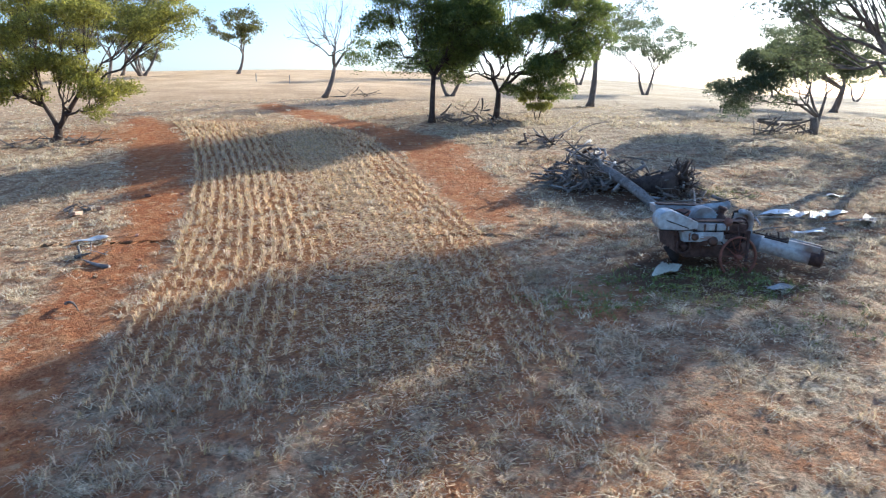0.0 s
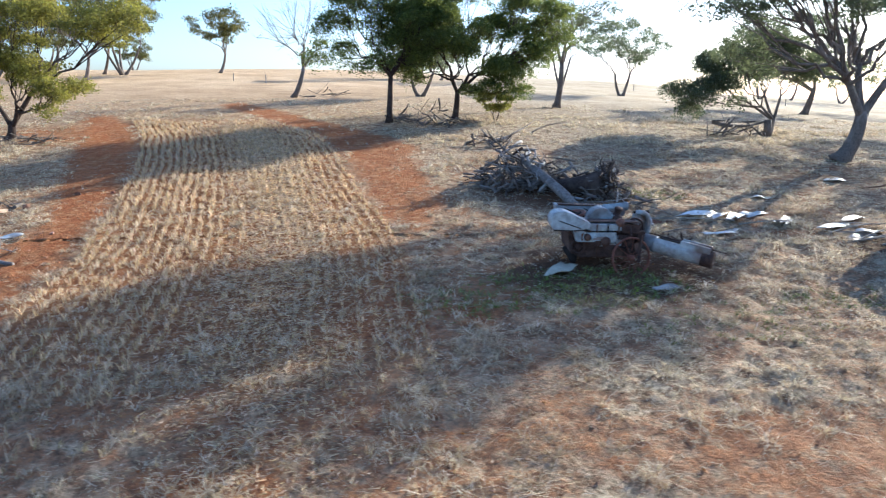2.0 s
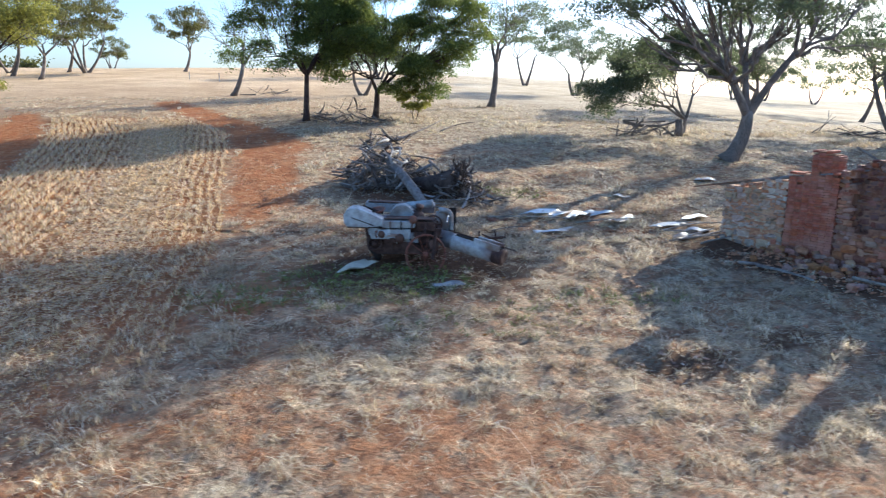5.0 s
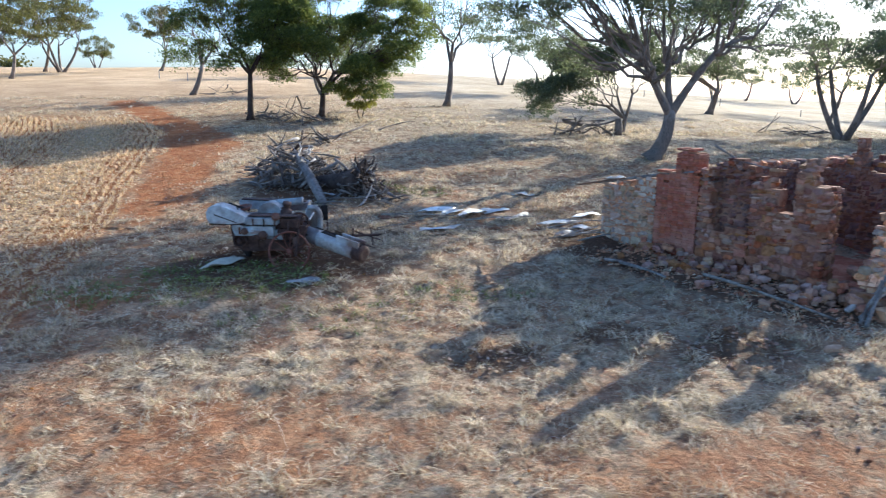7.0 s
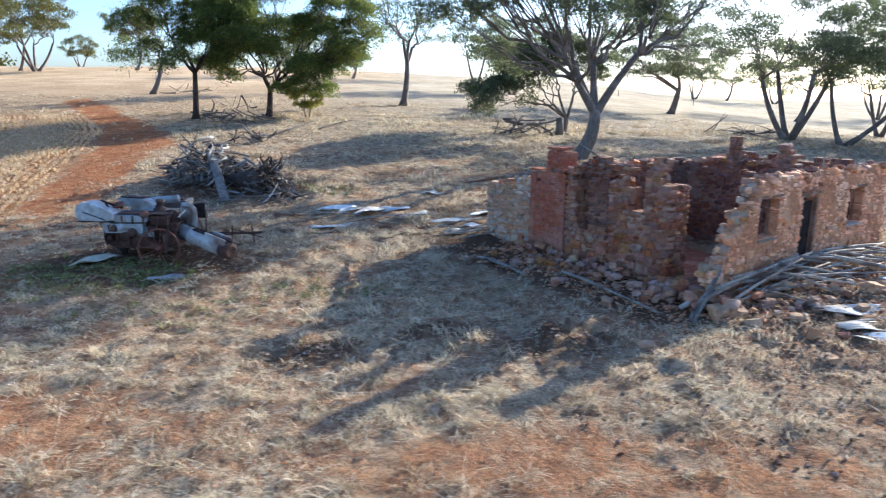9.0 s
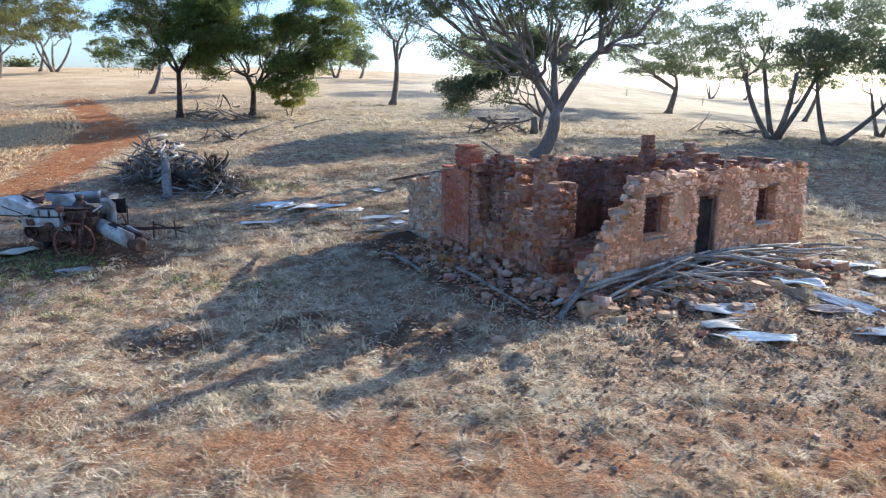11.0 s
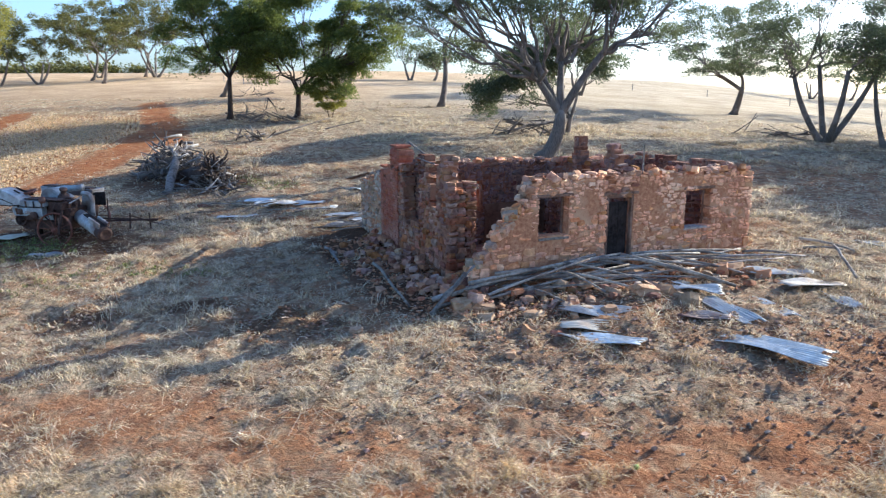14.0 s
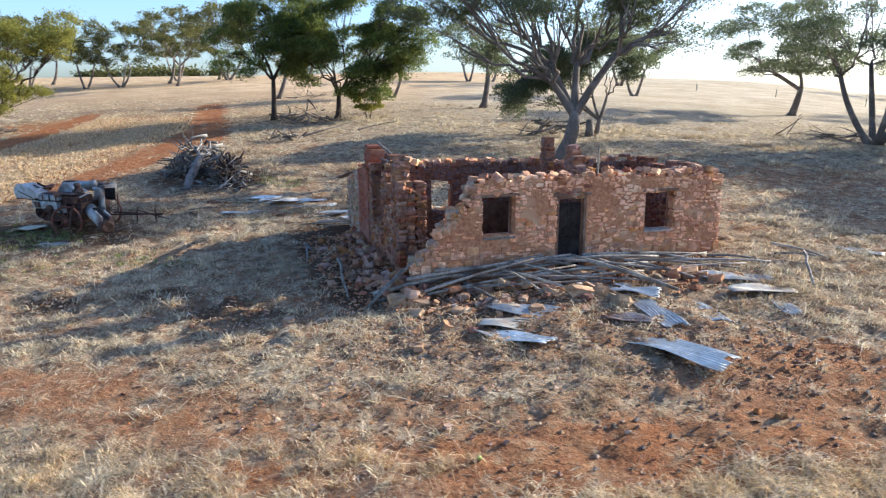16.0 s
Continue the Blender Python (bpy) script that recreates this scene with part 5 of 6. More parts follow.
POLES_A = [(26.08, 16.69, 0.02, 27.1, 17.7, 1.0, 0.06), (26.06, 16.93, 0.02, 26.85, 17.5, 0.9, 0.05), (25.95, 17.4, 0.02, 29.4, 19.43, 0.5, 0.08), (26.34, 17.6, 0.05, 30.48, 20.23, 0.58, 0.075),
           (26.96, 17.59, 0.5, 31.27, 20.83, 0.55, 0.06), (27.94, 18.33, 0.42, 32.05, 20.36, 0.1, 0.06), (29.55, 19.54, 0.6, 32.1, 19.87, 0.05, 0.05), (30.48, 20.23, 0.45, 32.72, 20.51, 0.05, 0.05),
           (31.27, 20.83, 0.5, 34.53, 19.69, 0.05, 0.075), (31.92, 21.32, 0.4, 34.22, 19.86, 0.05, 0.06), (32.77, 21.95, 0.25, 33.27, 21.19, 0.05, 0.05), (31.6, 21.07, 0.52, 35.46, 23.9, 0.05, 0.055)]
POLES_B = [(33.33, 21.77, 0.1, 35.45, 23.8, 0.1, 0.05), (29.25, 19.31, 0.5, 30.78, 18.6, 0.05, 0.045), (28.37, 18.65, 0.2, 29.66, 17.66, 0.05, 0.04), (33.64, 22.6, 0.24, 35.24, 22.81, 0.05, 0.05),
           (38.41, 23.92, 0.3, 38.32, 21.38, 0.02, 0.05), (37.5, 24.58, 0.3, 39.05, 23.79, 0.2, 0.06), (37.6, 24.3, 0.1, 38.9, 24.5, 0.1, 0.05), (35.44, 23.48, 0.05, 36.84, 23.51, 0.05, 0.05),
           (27.65, 18.11, 0.65, 31.12, 20.72, 0.22, 0.06), (28.8, 18.98, 0.4, 34.21, 20.35, 0.08, 0.05), (32.32, 19.4, 0.1, 33.51, 17.88, 0.05, 0.04), (29.56, 19.4, 0.3, 31.79, 18.35, 0.05, 0.05)]
POLES_C = [(23.2, 20.6, 0.05, 25.4, 16.9, 0.02, 0.055), (21.0, 22.4, 0.05, 22.0, 20.6, 0.05, 0.06), (20.6, 22.9, 0.05, 21.4, 22.0, 0.08, 0.06), (27.2, 17.4, 0.1, 30.3, 19.6, 0.7, 0.05),
           (32.4, 21.5, 0.35, 35.0, 21.0, 0.12, 0.05), (33.0, 22.0, 0.2, 36.4, 22.4, 0.1, 0.05), (26.5, 17.3, 0.3, 28.6, 18.9, 0.55, 0.06), (30.0, 19.2, 0.2, 33.6, 21.5, 0.3, 0.06)]
POLES_D = [(26.2, 17.2, 0.04, 30.9, 20.4, 0.55, 0.05), (27.0, 17.3, 0.06, 31.5, 20.2, 0.35, 0.045), (28.2, 18.5, 0.3, 31.9, 21.1, 0.4, 0.05), (28.0, 18.0, 0.15, 32.6, 19.9, 0.1, 0.045), (29.4, 18.8, 0.1, 33.5, 20.8, 0.2, 0.05),
           (30.6, 20.2, 0.5, 34.6, 21.4, 0.15, 0.045), (31.0, 20.5, 0.45, 33.9, 22.4, 0.25, 0.05), (32.0, 21.1, 0.3, 35.6, 22.9, 0.1, 0.045), (33.6, 21.2, 0.1, 36.6, 22.9, 0.08, 0.04), (34.4, 22.3, 0.15, 37.4, 23.4, 0.08, 0.045)]
for i, (x0, y0, l0, x1, y1, l1, rad) in enumerate(POLES_D + POLES_A + POLES_B + POLES_C):
    pole(x0, y0, l0, x1, y1, l1, rad, 500 + i, i % 4 == 3)


# ---- corrugated iron ----
TIN_CREAM = surface("cream_painted_iron", (0.72, 0.66, 0.54), (0.55, 0.48, 0.37), (0.40, 0.26, 0.16), 4.0, 0.6, 0.05, relief=0.003, pick="object", spread=0.1)
def sheet_mesh(length, width, bend, twist, seed, mat, pitch=0.09, amp=0.02, torn=0.0):
    """A corrugated sheet with both faces, sagging along its length, one end torn."""
    r = np.random.default_rng(seed)
    n, m = int(width / pitch) * 6 + 1, 13
    top, bot = [], []
    k1, k2 = r.uniform(0.5, 1.5), r.uniform(0, 6)
    twist += r.uniform(-0.16, 0.16)
    curl, fold, kink = r.uniform(-0.1, 0.22), r.uniform(0.25, 0.75), r.uniform(-0.15, 0.15)
    bite = [(r.uniform(0, 1), r.uniform(0, 1), r.uniform(0.08, 0.2)) for _ in range(3)]
    for j in range(m):
        t = j / (m - 1)
        for i in range(n):
            s = i / (n - 1)
            x = (t - 0.5) * length + (torn * r.normal(0, 0.03) if j in (0, m - 1) else 0)
            yy = (s - 0.5) * width
            z = amp * math.sin(2 * math.pi * s * width / pitch) + 0.45 * bend * math.sin(math.pi * (t * k1 + 0.1)) + twist * (t - 0.5) * (s - 0.5) + 0.05 * math.sin(6 * t + k2) * math.sin(4 * s + 2 * k2)
            z += curl * max(0, s - 0.62) ** 2 * width + kink * max(0, t - fold) * length * 0.35
            x += 0.12 * (s - 0.5) * math.sin(3 * t + k2)
            top.append((x, yy, z))
            bot.append((x, yy, z - 0.004))
    b = Buf()
    f = []
    N = n * m
    for j in range(m - 1):
        for i in range(n - 1):
            ts, ss = j / (m - 1), i / (n - 1)
            if any(math.hypot((ts - (0 if a < 0.5 else 1)) * 1.2, ss - c) < w for a, c, w in bite):
                continue
            q = (j * n + i, j * n + i + 1, (j + 1) * n + i + 1, (j + 1) * n + i)
            f.append(q[::-1])
            f.append(tuple(v + N for v in q))
    for i in range(n - 1):
        f.append((i, i + 1, i + 1 + N, i + N))
        e = (m - 1) * n
        f.append((e + i + 1, e + i, e + i + N, e + i + 1 + N))
    for j in range(m - 1):
        f.append(((j + 1) * n, j * n, j * n + N, (j + 1) * n + N))
        f.append((j * n + n - 1, (j + 1) * n + n - 1, (j + 1) * n + n - 1 + N, j * n + n - 1 + N))
    b.add(top + bot, f)
    return b.mesh("corrugated_sheet", mat, True)


def tin(x, y, turn, length, width, bend=0.05, tilt=(0, 0), lift=0.08, seed=0, mat=None, label="bent sheet of weathered corrugated iron on the ground", twist=0.1):
    ob = new("corrugated_sheet", sheet_mesh(length, width, bend, twist, seed, mat or TIN, torn=1.0))
    ob.matrix_world = Matrix.Translation((x, y, gz(x, y) + lift * 0.55)) @ pose(0, 0, 0, tilt[0], tilt[1], turn)
    return tagged(ob, label, "iron sheet", "fallen roofing iron")


# each sheet from end to end, its width, its sag and how high it lies
SHEETS = [(29.55, 17.2, 31.4, 17.0, 0.85, 0.05, 0.16), (29.6, 16.05, 30.95, 16.3, 0.6, 0.1, 0.12), (29.6, 15.75, 31.6, 15.25, 0.6, -0.05, 0.06), (32.68, 19.3, 34.0, 19.05, 0.7, 0.06, 0.14),
          (33.5, 18.75, 34.5, 17.0, 0.7, 0.03, 0.06), (32.58, 17.26, 33.93, 17.33, 0.6, 0.08, 0.12), (34.86, 19.4, 35.58, 17.88, 0.6, 0.02, -0.02), (35.1, 21.5, 37.27, 21.8, 0.75, 0.03, 0.1),
          (35.8, 20.1, 37.7, 20.9, 0.75, 0.14, 0.15), (37.08, 20.3, 37.5, 18.9, 0.4, 0.03, 0.02), (33.65, 16.35, 35.6, 14.95, 0.95, 0.1, 0.16)]
SHEETS_B = [(39.8, 25.87, 41.2, 25.76, 0.8, 0.04, 0.05), (13.96, 26.8, 15.7, 27.33, 0.55, 0.05, 0.08), (13.8, 29.1, 15.4, 29.9, 0.6, 0.12, 0.15), (15.6, 28.2, 16.5, 29.8, 0.6, 0.14, 0.2), (17.3, 27.6, 18.8, 29.6, 0.6, 0.06, 0.08),
            (19.31, 25.95, 20.6, 26.8, 0.6, 0.08, 0.08), (14.95, 28.66, 15.6, 29.43, 0.55, 0.1, 0.3), (12.2, 28.2, 13.3, 28.7, 0.45, 0.05, 0.05), (18.9, 27.2, 20.6, 28.3, 0.55, 0.1, 0.1), (20.6, 28.4, 21.6, 29.5, 0.6, 0.1, 0.2)]
SHEETS_C = [(23.6, 35.7, 24.5, 36.1, 0.7, 0.03, 0.05), (10.0, 20.35, 11.0, 20.75, 0.45, 0.03, 0.05), (7.1, 21.5, 7.8, 22.7, 0.7, 0.05, 0.2), (-14.5, 26.3, -13.3, 26.7, 0.5, 0.1, 0.1), (16.2, 27.0, 17.4, 27.3, 0.4, 0.04, 0.03), (20.2, 26.9, 21.2, 27.2, 0.7, 0.05, 0.12), (21.5, 26.4, 22.4, 27.1, 0.6, 0.05, 0.15), (16.6, 29.4, 17.8, 30.2, 0.6, 0.1, 0.1), (18.3, 32.6, 19.2, 33.0, 0.7, 0.03, 0.05)]
for i, (x0, y0, x1, y1, wd, bd, lift) in enumerate(SHEETS + SHEETS_B + SHEETS_C):
    rusty = i in (5, 18, 25)
    tin((x0 + x1) / 2, (y0 + y1) / 2, math.degrees(math.atan2(y1 - y0, x1 - x0)), math.hypot(x1 - x0, y1 - y0), wd, bd, (4 * math.sin(i * 2.1), 3 * math.cos(i * 1.7)), lift, 600 + i,
        TIN_RUST if rusty else TIN_CREAM if i in (1, 8, 23) else TIN,
        "rust-stained corrugated sheet among the rubble" if rusty else "crumpled cream-painted iron sheet on the ground" if i in (1, 8, 23) else "bent sheet of weathered corrugated iron on the ground")
# short planks scattered by the sheets and the house end
for i, (x, y, turn, ln) in enumerate(((17.3, 28.2, 8, 3.0), (14.0, 28.5, -4, 3.6), (19.9, 27.2, 25, 2.0), (20.6, 27.9, -20, 1.8), (21.0, 26.2, 10, 2.2), (13.0, 26.9, 15, 1.6), (20.2, 25.7, 5, 2.4), (21.6, 27.0, 60, 1.4), (20.4, 26.4, 35, 2.2), (21.2, 27.6, 5, 2.4), (19.8, 26.6, -30, 1.6), (20.9, 25.4, 18, 1.8))):
    c, s = math.cos(radians(turn)) * ln / 2, math.sin(radians(turn)) * ln / 2
    pole(x - c, y - s, 0.06, x + c, y + s, 0.12, 0.04, 560 + i, True, "grey split plank lying in the grass")

# ---- the old harvesting machine ----
MX, MY = 9.0, 23.0
machine = thing("harvester", Matrix.Translation((MX, MY, 1.12)), "derelict horse-drawn harvester of pale sheet metal and rust", "farm machine")


def prism(profile, y0, y1):
    """A solid with the given outline in x and z, between two y planes."""
    b = Buf()
    n = len(profile)
    b.add([(x, y0, z) for x, z in profile] + [(x, y1, z) for x, z in profile],
          [tuple(range(n)), tuple(range(2 * n - 1, n - 1, -1))] + [(i, i + n, (i + 1) % n + n, (i + 1) % n) for i in range(n)])
    return b


def bar(name, a, b, rad, mat=None, parent=None, sides=6, label=""):
    q = Buf()
    q.tube([a, b], [rad, rad], sides)
    return part(name, q, mat or RUST, parent or machine, label)


part("body", prism([(-1.25, 0.55), (-0.9, 0.35), (1.1, 0.4), (1.25, 1.25), (-1.35, 1.3)], -0.65, 1.0), RUST, machine, "rusted lower body", bevel=0.02)
part("side_panel", prism([(-0.3, 0.75), (0.45, 0.78), (0.45, 1.12), (-0.3, 1.1)], -0.69, -0.655), PALE_PAINT, machine)
part("deck", prism([(-1.45, 1.32), (0.35, 1.34), (0.35, 1.55), (-0.6, 1.57), (-1.3, 1.5)], -1.0, 0.3), PALE_PAINT, machine, "pale sheet-metal deck", bevel=0.02)
part("deck_end", prism([(0.38, 1.22), (1.0, 1.2), (1.02, 1.5), (0.38, 1.53)], -0.8, 0.2), RUST, machine, "rusted end of the deck", bevel=0.02)
for k in range(5):
    part("deck_rib", prism([(-1.2 + 0.36 * k, 1.3), (-1.15 + 0.36 * k, 1.3), (-1.15 + 0.36 * k, 1.56), (-1.2 + 0.36 * k, 1.56)], -1.03, -1.0), CHARRED if k % 2 else RUST, machine)
part("sieve_box", prism([(-1.1, 0.95), (0.2, 0.95), (0.2, 1.28), (-1.2, 1.28)], -0.95, -0.68), PALE_PAINT, machine, "pale side of the sieve box", bevel=0.015)
part("deck_stripe", prism([(-0.65, 1.605), (0.95, 1.585), (0.95, 1.61), (-0.65, 1.63)], -0.85, -0.3), RUST, machine, "rusted strip")
hood = part("hood", prism([(-1.9, 1.38), (-2.0, 1.55), (-2.0, 1.75), (-1.92, 1.9), (-1.78, 1.98), (-1.58, 2.0), (-1.35, 1.93), (-0.7, 1.62), (-0.7, 1.42), (-1.2, 1.33)], -1.05, -0.35), PALE_PAINT, machine, "rounded pale metal fan hood", bevel=0.03)
bar("strap", (-1.72, -1.06, 1.68), (-1.0, -1.06, 1.42), 0.018, CHARRED, hood)
bar("strap", (-1.9, -1.03, 1.36), (-0.7, -1.03, 1.36), 0.025, CHARRED, hood)
part("small_hood", prism([(-0.55, 1.5)] + [(-0.12 - 0.44 * math.cos(a), 1.52 + 0.44 * math.sin(a)) for a in np.linspace(0.1, math.pi - 0.5, 9)] + [(0.6, 1.55)], -0.1, 0.5), PALE_PAINT, machine, "half-round pale metal housing", bevel=0.02)
part("rear_bin", prism([(-1.45, 1.55), (0.95, 1.5), (1.0, 1.78), (-1.5, 1.86)], 1.0, 1.75), PALE_PAINT, machine, "long pale bin with rusted lip", bevel=0.02)
part("bin_lip", prism([(-1.4, 1.87), (0.9, 1.8), (0.9, 1.84), (-1.4, 1.91)], 1.02, 1.4), RUST, machine)
eng = Buf()
eng.lathe([(0.1, 0), (0.13, 0.03), (0.13, 0.85), (0.15, 0.86), (0.15, 0.92), (0.08, 0.95)], 14, pose(0.0, 0.45, 1.86, 0, 86, 8))
part("drum", eng, PALE_PAINT, machine, smooth=True)
eng = Buf()
eng.lathe([(0.2, 0), (0.23, 0.06), (0.22, 0.3), (0.12, 0.33), (0.11, 0.5), (0.15, 0.51), (0.15, 0.58), (0.05, 0.6)], 12, pose(0.35, 0.1, 1.4, 12, 14, 0))
part("gear_case", eng, RUST, machine, "rusted gear case", smooth=True)
part("end_plate", prism([(0.95, 0.75), (1.55, 0.8), (1.6, 1.66), (1.05, 1.7)], 0.3, 0.36), PALE_PAINT, machine, "pale upright end plate", bevel=0.01)
elbow = Buf()
elbow.tube(bez((1.15, 0.2, 1.75), (1.6, 0.2, 1.82), (1.58, 0.2, 1.4), 7) + [Vector((1.56, 0.2, 0.95))], [0.09] * 8, 10)
part("spout", elbow, PALE_PAINT, machine, smooth=True)
part("rear_shield", prism([(1.1, 1.2), (1.75, 1.2), (1.75, 1.75), (1.2, 1.7)], 0.75, 0.8), CHARRED, machine)


def spoked_wheel(name, m, R, spokes, mat):
    rim = Buf()
    rim.torus(R, 0.035, m, 36, 8, 1.8)
    w = part(name, rim, mat, machine, "iron spoked wheel", smooth=True)
    hub = Buf()
    hub.lathe([(0.05, -0.14), (0.09, -0.1), (0.09, 0.1), (0.05, 0.14)], 12, m)
    part("hub", hub, mat, w, smooth=True)
    for k in range(spokes):
        a = 2 * math.pi * k / spokes
        s = Buf()
        s.tube([m @ Vector((0.08 * math.cos(a), 0.08 * math.sin(a), 0)), m @ Vector((R * math.cos(a), R * math.sin(a), 0))], [0.016, 0.014], 5)
        part("spoke", s, mat, w)
    return w


spoked_wheel("wheel", pose(0.72, -1.0, 0.44, 84, 8, 12), 0.66, 12, RUST_RED)
spoked_wheel("wheel", pose(0.72, 1.35, 0.64, 90, 0, 6), 0.66, 12, RUST_RED)
spoked_wheel("pulley", pose(0.95, -0.35, 1.35, 90, 0, 10), 0.3, 6, RUST)
spoked_wheel("pulley", pose(-1.0, -0.72, 0.75, 90, 0, 0), 0.22, 5, RUST)
bar("axle", (0.72, -1.0, 0.64), (0.72, 1.4, 0.64), 0.04)
tube = Buf()
td = Vector((2.13, -1.32, -0.42)).normalized()
tm = Matrix.Translation((1.15, -0.1, 0.88)) @ td.to_track_quat("Z", "Y").to_matrix().to_4x4()
tube.lathe([(0.2, 0.0), (0.27, 0.02), (0.27, 0.6), (0.285, 0.61), (0.285, 0.66), (0.27, 0.67), (0.27, 2.5), (0.24, 2.5), (0.24, 1.9)], 24, tm)
chute = part("elevator_tube", tube, PALE_PAINT, machine, "pale metal elevator tube with a rusted open end", smooth=True)
# solid dark strip stands in for the shaded inside of the slot
slot = Buf()
slot.box((-0.09, 0.2, 0.7), (0.1, 0.285, 2.46), tm)
part("slot_shade", slot, CHARRED, chute, "dark strip for the shade in the tube's open slot")
ring = Buf()
ring.torus(0.27, 0.02, tm @ pose(0, 0, 2.5), 24, 6)
part("rusted_rim", ring, RUST, chute)
plug = Buf()
plug.lathe([(0.272, 2.18), (0.279, 2.2), (0.283, 2.54), (0.2, 2.58), (0.05, 2.56)], 20, tm)
part("rusted_end", plug, RUST, chute)
for sx in (-0.2, 0.14):
    ridge = Buf()
    ridge.box((sx, 0.17, 1.45), (sx + 0.08, 0.4, 2.42), tm)
    part("ridge", ridge, PALE_PAINT, chute, bevel=0.02)
bar("rod", tm @ Vector((0.1, 0.3, 0.3)), tm @ Vector((0.1, 0.31, 2.9)), 0.02)
for x0, y0, z0, x1, y1, z1, rr in ((1.2, 0.5, 0.55, 3.6, 1.5, 0.55, 0.04), (1.2, 1.2, 0.55, 3.5, 1.55, 0.5, 0.04), (2.6, 1.0, 0.2, 2.6, 1.1, 0.85, 0.03), (3.3, 1.4, 0.15, 3.2, 1.5, 0.8, 0.03), (2.7, 1.0, 0.75, 3.6, 2.0, 0.2, 0.03),
                                   (1.7, 0.9, 0.5, 1.7, 0.95, 1.45, 0.025), (-1.2, -0.66, 0.5, -1.2, -0.66, 1.3, 0.03), (-0.4, -0.7, 0.45, -0.4, -0.7, 1.3, 0.03), (0.55, -0.72, 0.5, 0.5, -0.72, 1.4, 0.035), (1.0, -0.6, 0.4, 1.1, -0.5, 1.5, 0.035),
                                   (0.95, -1.1, 0.3, 1.05, -0.9, 1.2, 0.05)):
    bar("frame_bar", (x0, y0, z0), (x1, y1, z1), rr)
bar("crank", (-1.1, -0.4, 1.7), (-1.0, -0.9, 1.95), 0.03, CHARRED)
bar("crank", (-1.45, -0.3, 1.95), (-0.75, -0.25, 1.7), 0.045, CHARRED)


# broken fittings on and about the machine
hr = np.random.default_rng(61)
for k in range(26):
    p = Vector((hr.uniform(-1.2, 1.5), hr.uniform(-0.95, 1.2), hr.uniform(0.55, 1.75)))
    d = Vector(hr.normal(0, 1, 3)).normalized() * hr.uniform(0.2, 0.65)
    d.z *= 0.7
    bar("lever" if k % 3 else "strut", p, p + d, hr.uniform(0.012, 0.03), (RUST, CHARRED, RUST_RED, PALE_PAINT)[k % 4], sides=5)
for k in range(9):
    w, h = hr.uniform(0.14, 0.42), hr.uniform(0.1, 0.3)
    q = Buf()
    q.box((-w / 2, -0.008, -h / 2), (w / 2, 0.008, h / 2), pose(hr.uniform(-1.1, 1.4), -0.98 + 0.12 * hr.uniform(), hr.uniform(0.7, 1.6), hr.normal(0, 14), hr.normal(0, 16), hr.normal(0, 14)))
    part("torn_plate", q, (PALE_PAINT, RUST, TIN_RUST)[k % 3], machine, "torn metal plate", bevel=0.004)
seat = Buf()
seat.lathe([(0.02, 0.0), (0.2, 0.01), (0.26, 0.06), (0.28, 0.12), (0.26, 0.12), (0.2, 0.04)], 18, pose(-0.95, -0.2, 1.72, 10, -8, 0))
part("seat_pan", seat, RUST_RED, machine, "red-rusted iron seat pan", smooth=True)
bar("seat_post", (-0.95, -0.2, 1.5), (-0.95, -0.2, 1.73), 0.03)
belt = Buf()
belt.torus(0.42, 0.02, pose(0.55, -0.78, 1.15, 90, 0, 8), 30, 6, 2.2)
part("drive_belt", belt, CHARRED, machine, "cracked dark drive belt", smooth=True)
for k, (x, z, rr) in enumerate(((-0.15, 0.98, 0.16), (0.3, 1.62, 0.14), (-0.75, 1.12, 0.12))):
    q = Buf()
    q.lathe([(0.03, -0.05), (rr, -0.04), (rr * 0.86, 0.0), (rr, 0.04), (0.03, 0.05)], 18, pose(x, -0.99, z, 90, 0, 4))
    part("belt_wheel", q, RUST_RED if k == 1 else RUST, machine, smooth=True)
axle_box = Buf()
axle_box.tube([(-1.15, 0.15, 0.6), (-1.0, 0.1, 0.2), (-0.95, 0.1, -0.08)], [0.26, 0.17, 0.06], 10)
part("grain_funnel", axle_box, CHARRED, machine, "dark funnel under the body", smooth=True)

# ---- fallen timber and branch heaps ----
def branch(pts, rads, mat, name, label, group, sides=7):
    b = Buf()
    o = Vector(pts[0])
    b.tube([Vector(p) - o for p in pts], rads, sides)
    ob = part(name, b, mat, smooth=True)
    ob.matrix_world = Matrix.Translation(o)
    return tagged(ob, label, "branch", group)


log = thing("fallen_log", Matrix.Translation((9.5, 30.1, gz(9.5, 30.1))), "thick grey bleached log leaning on the branch heap", "log")
lb = Buf()
lb.tube([(0, 0, 0.0), (-0.5, 1.0, 0.55), (-1.2, 2.6, 1.15), (-1.9, 4.0, 1.62), (-2.3, 4.9, 1.9)], [0.2, 0.23, 0.22, 0.2, 0.18], 12)
part("bole", lb, DEADWOOD, log, smooth=True)
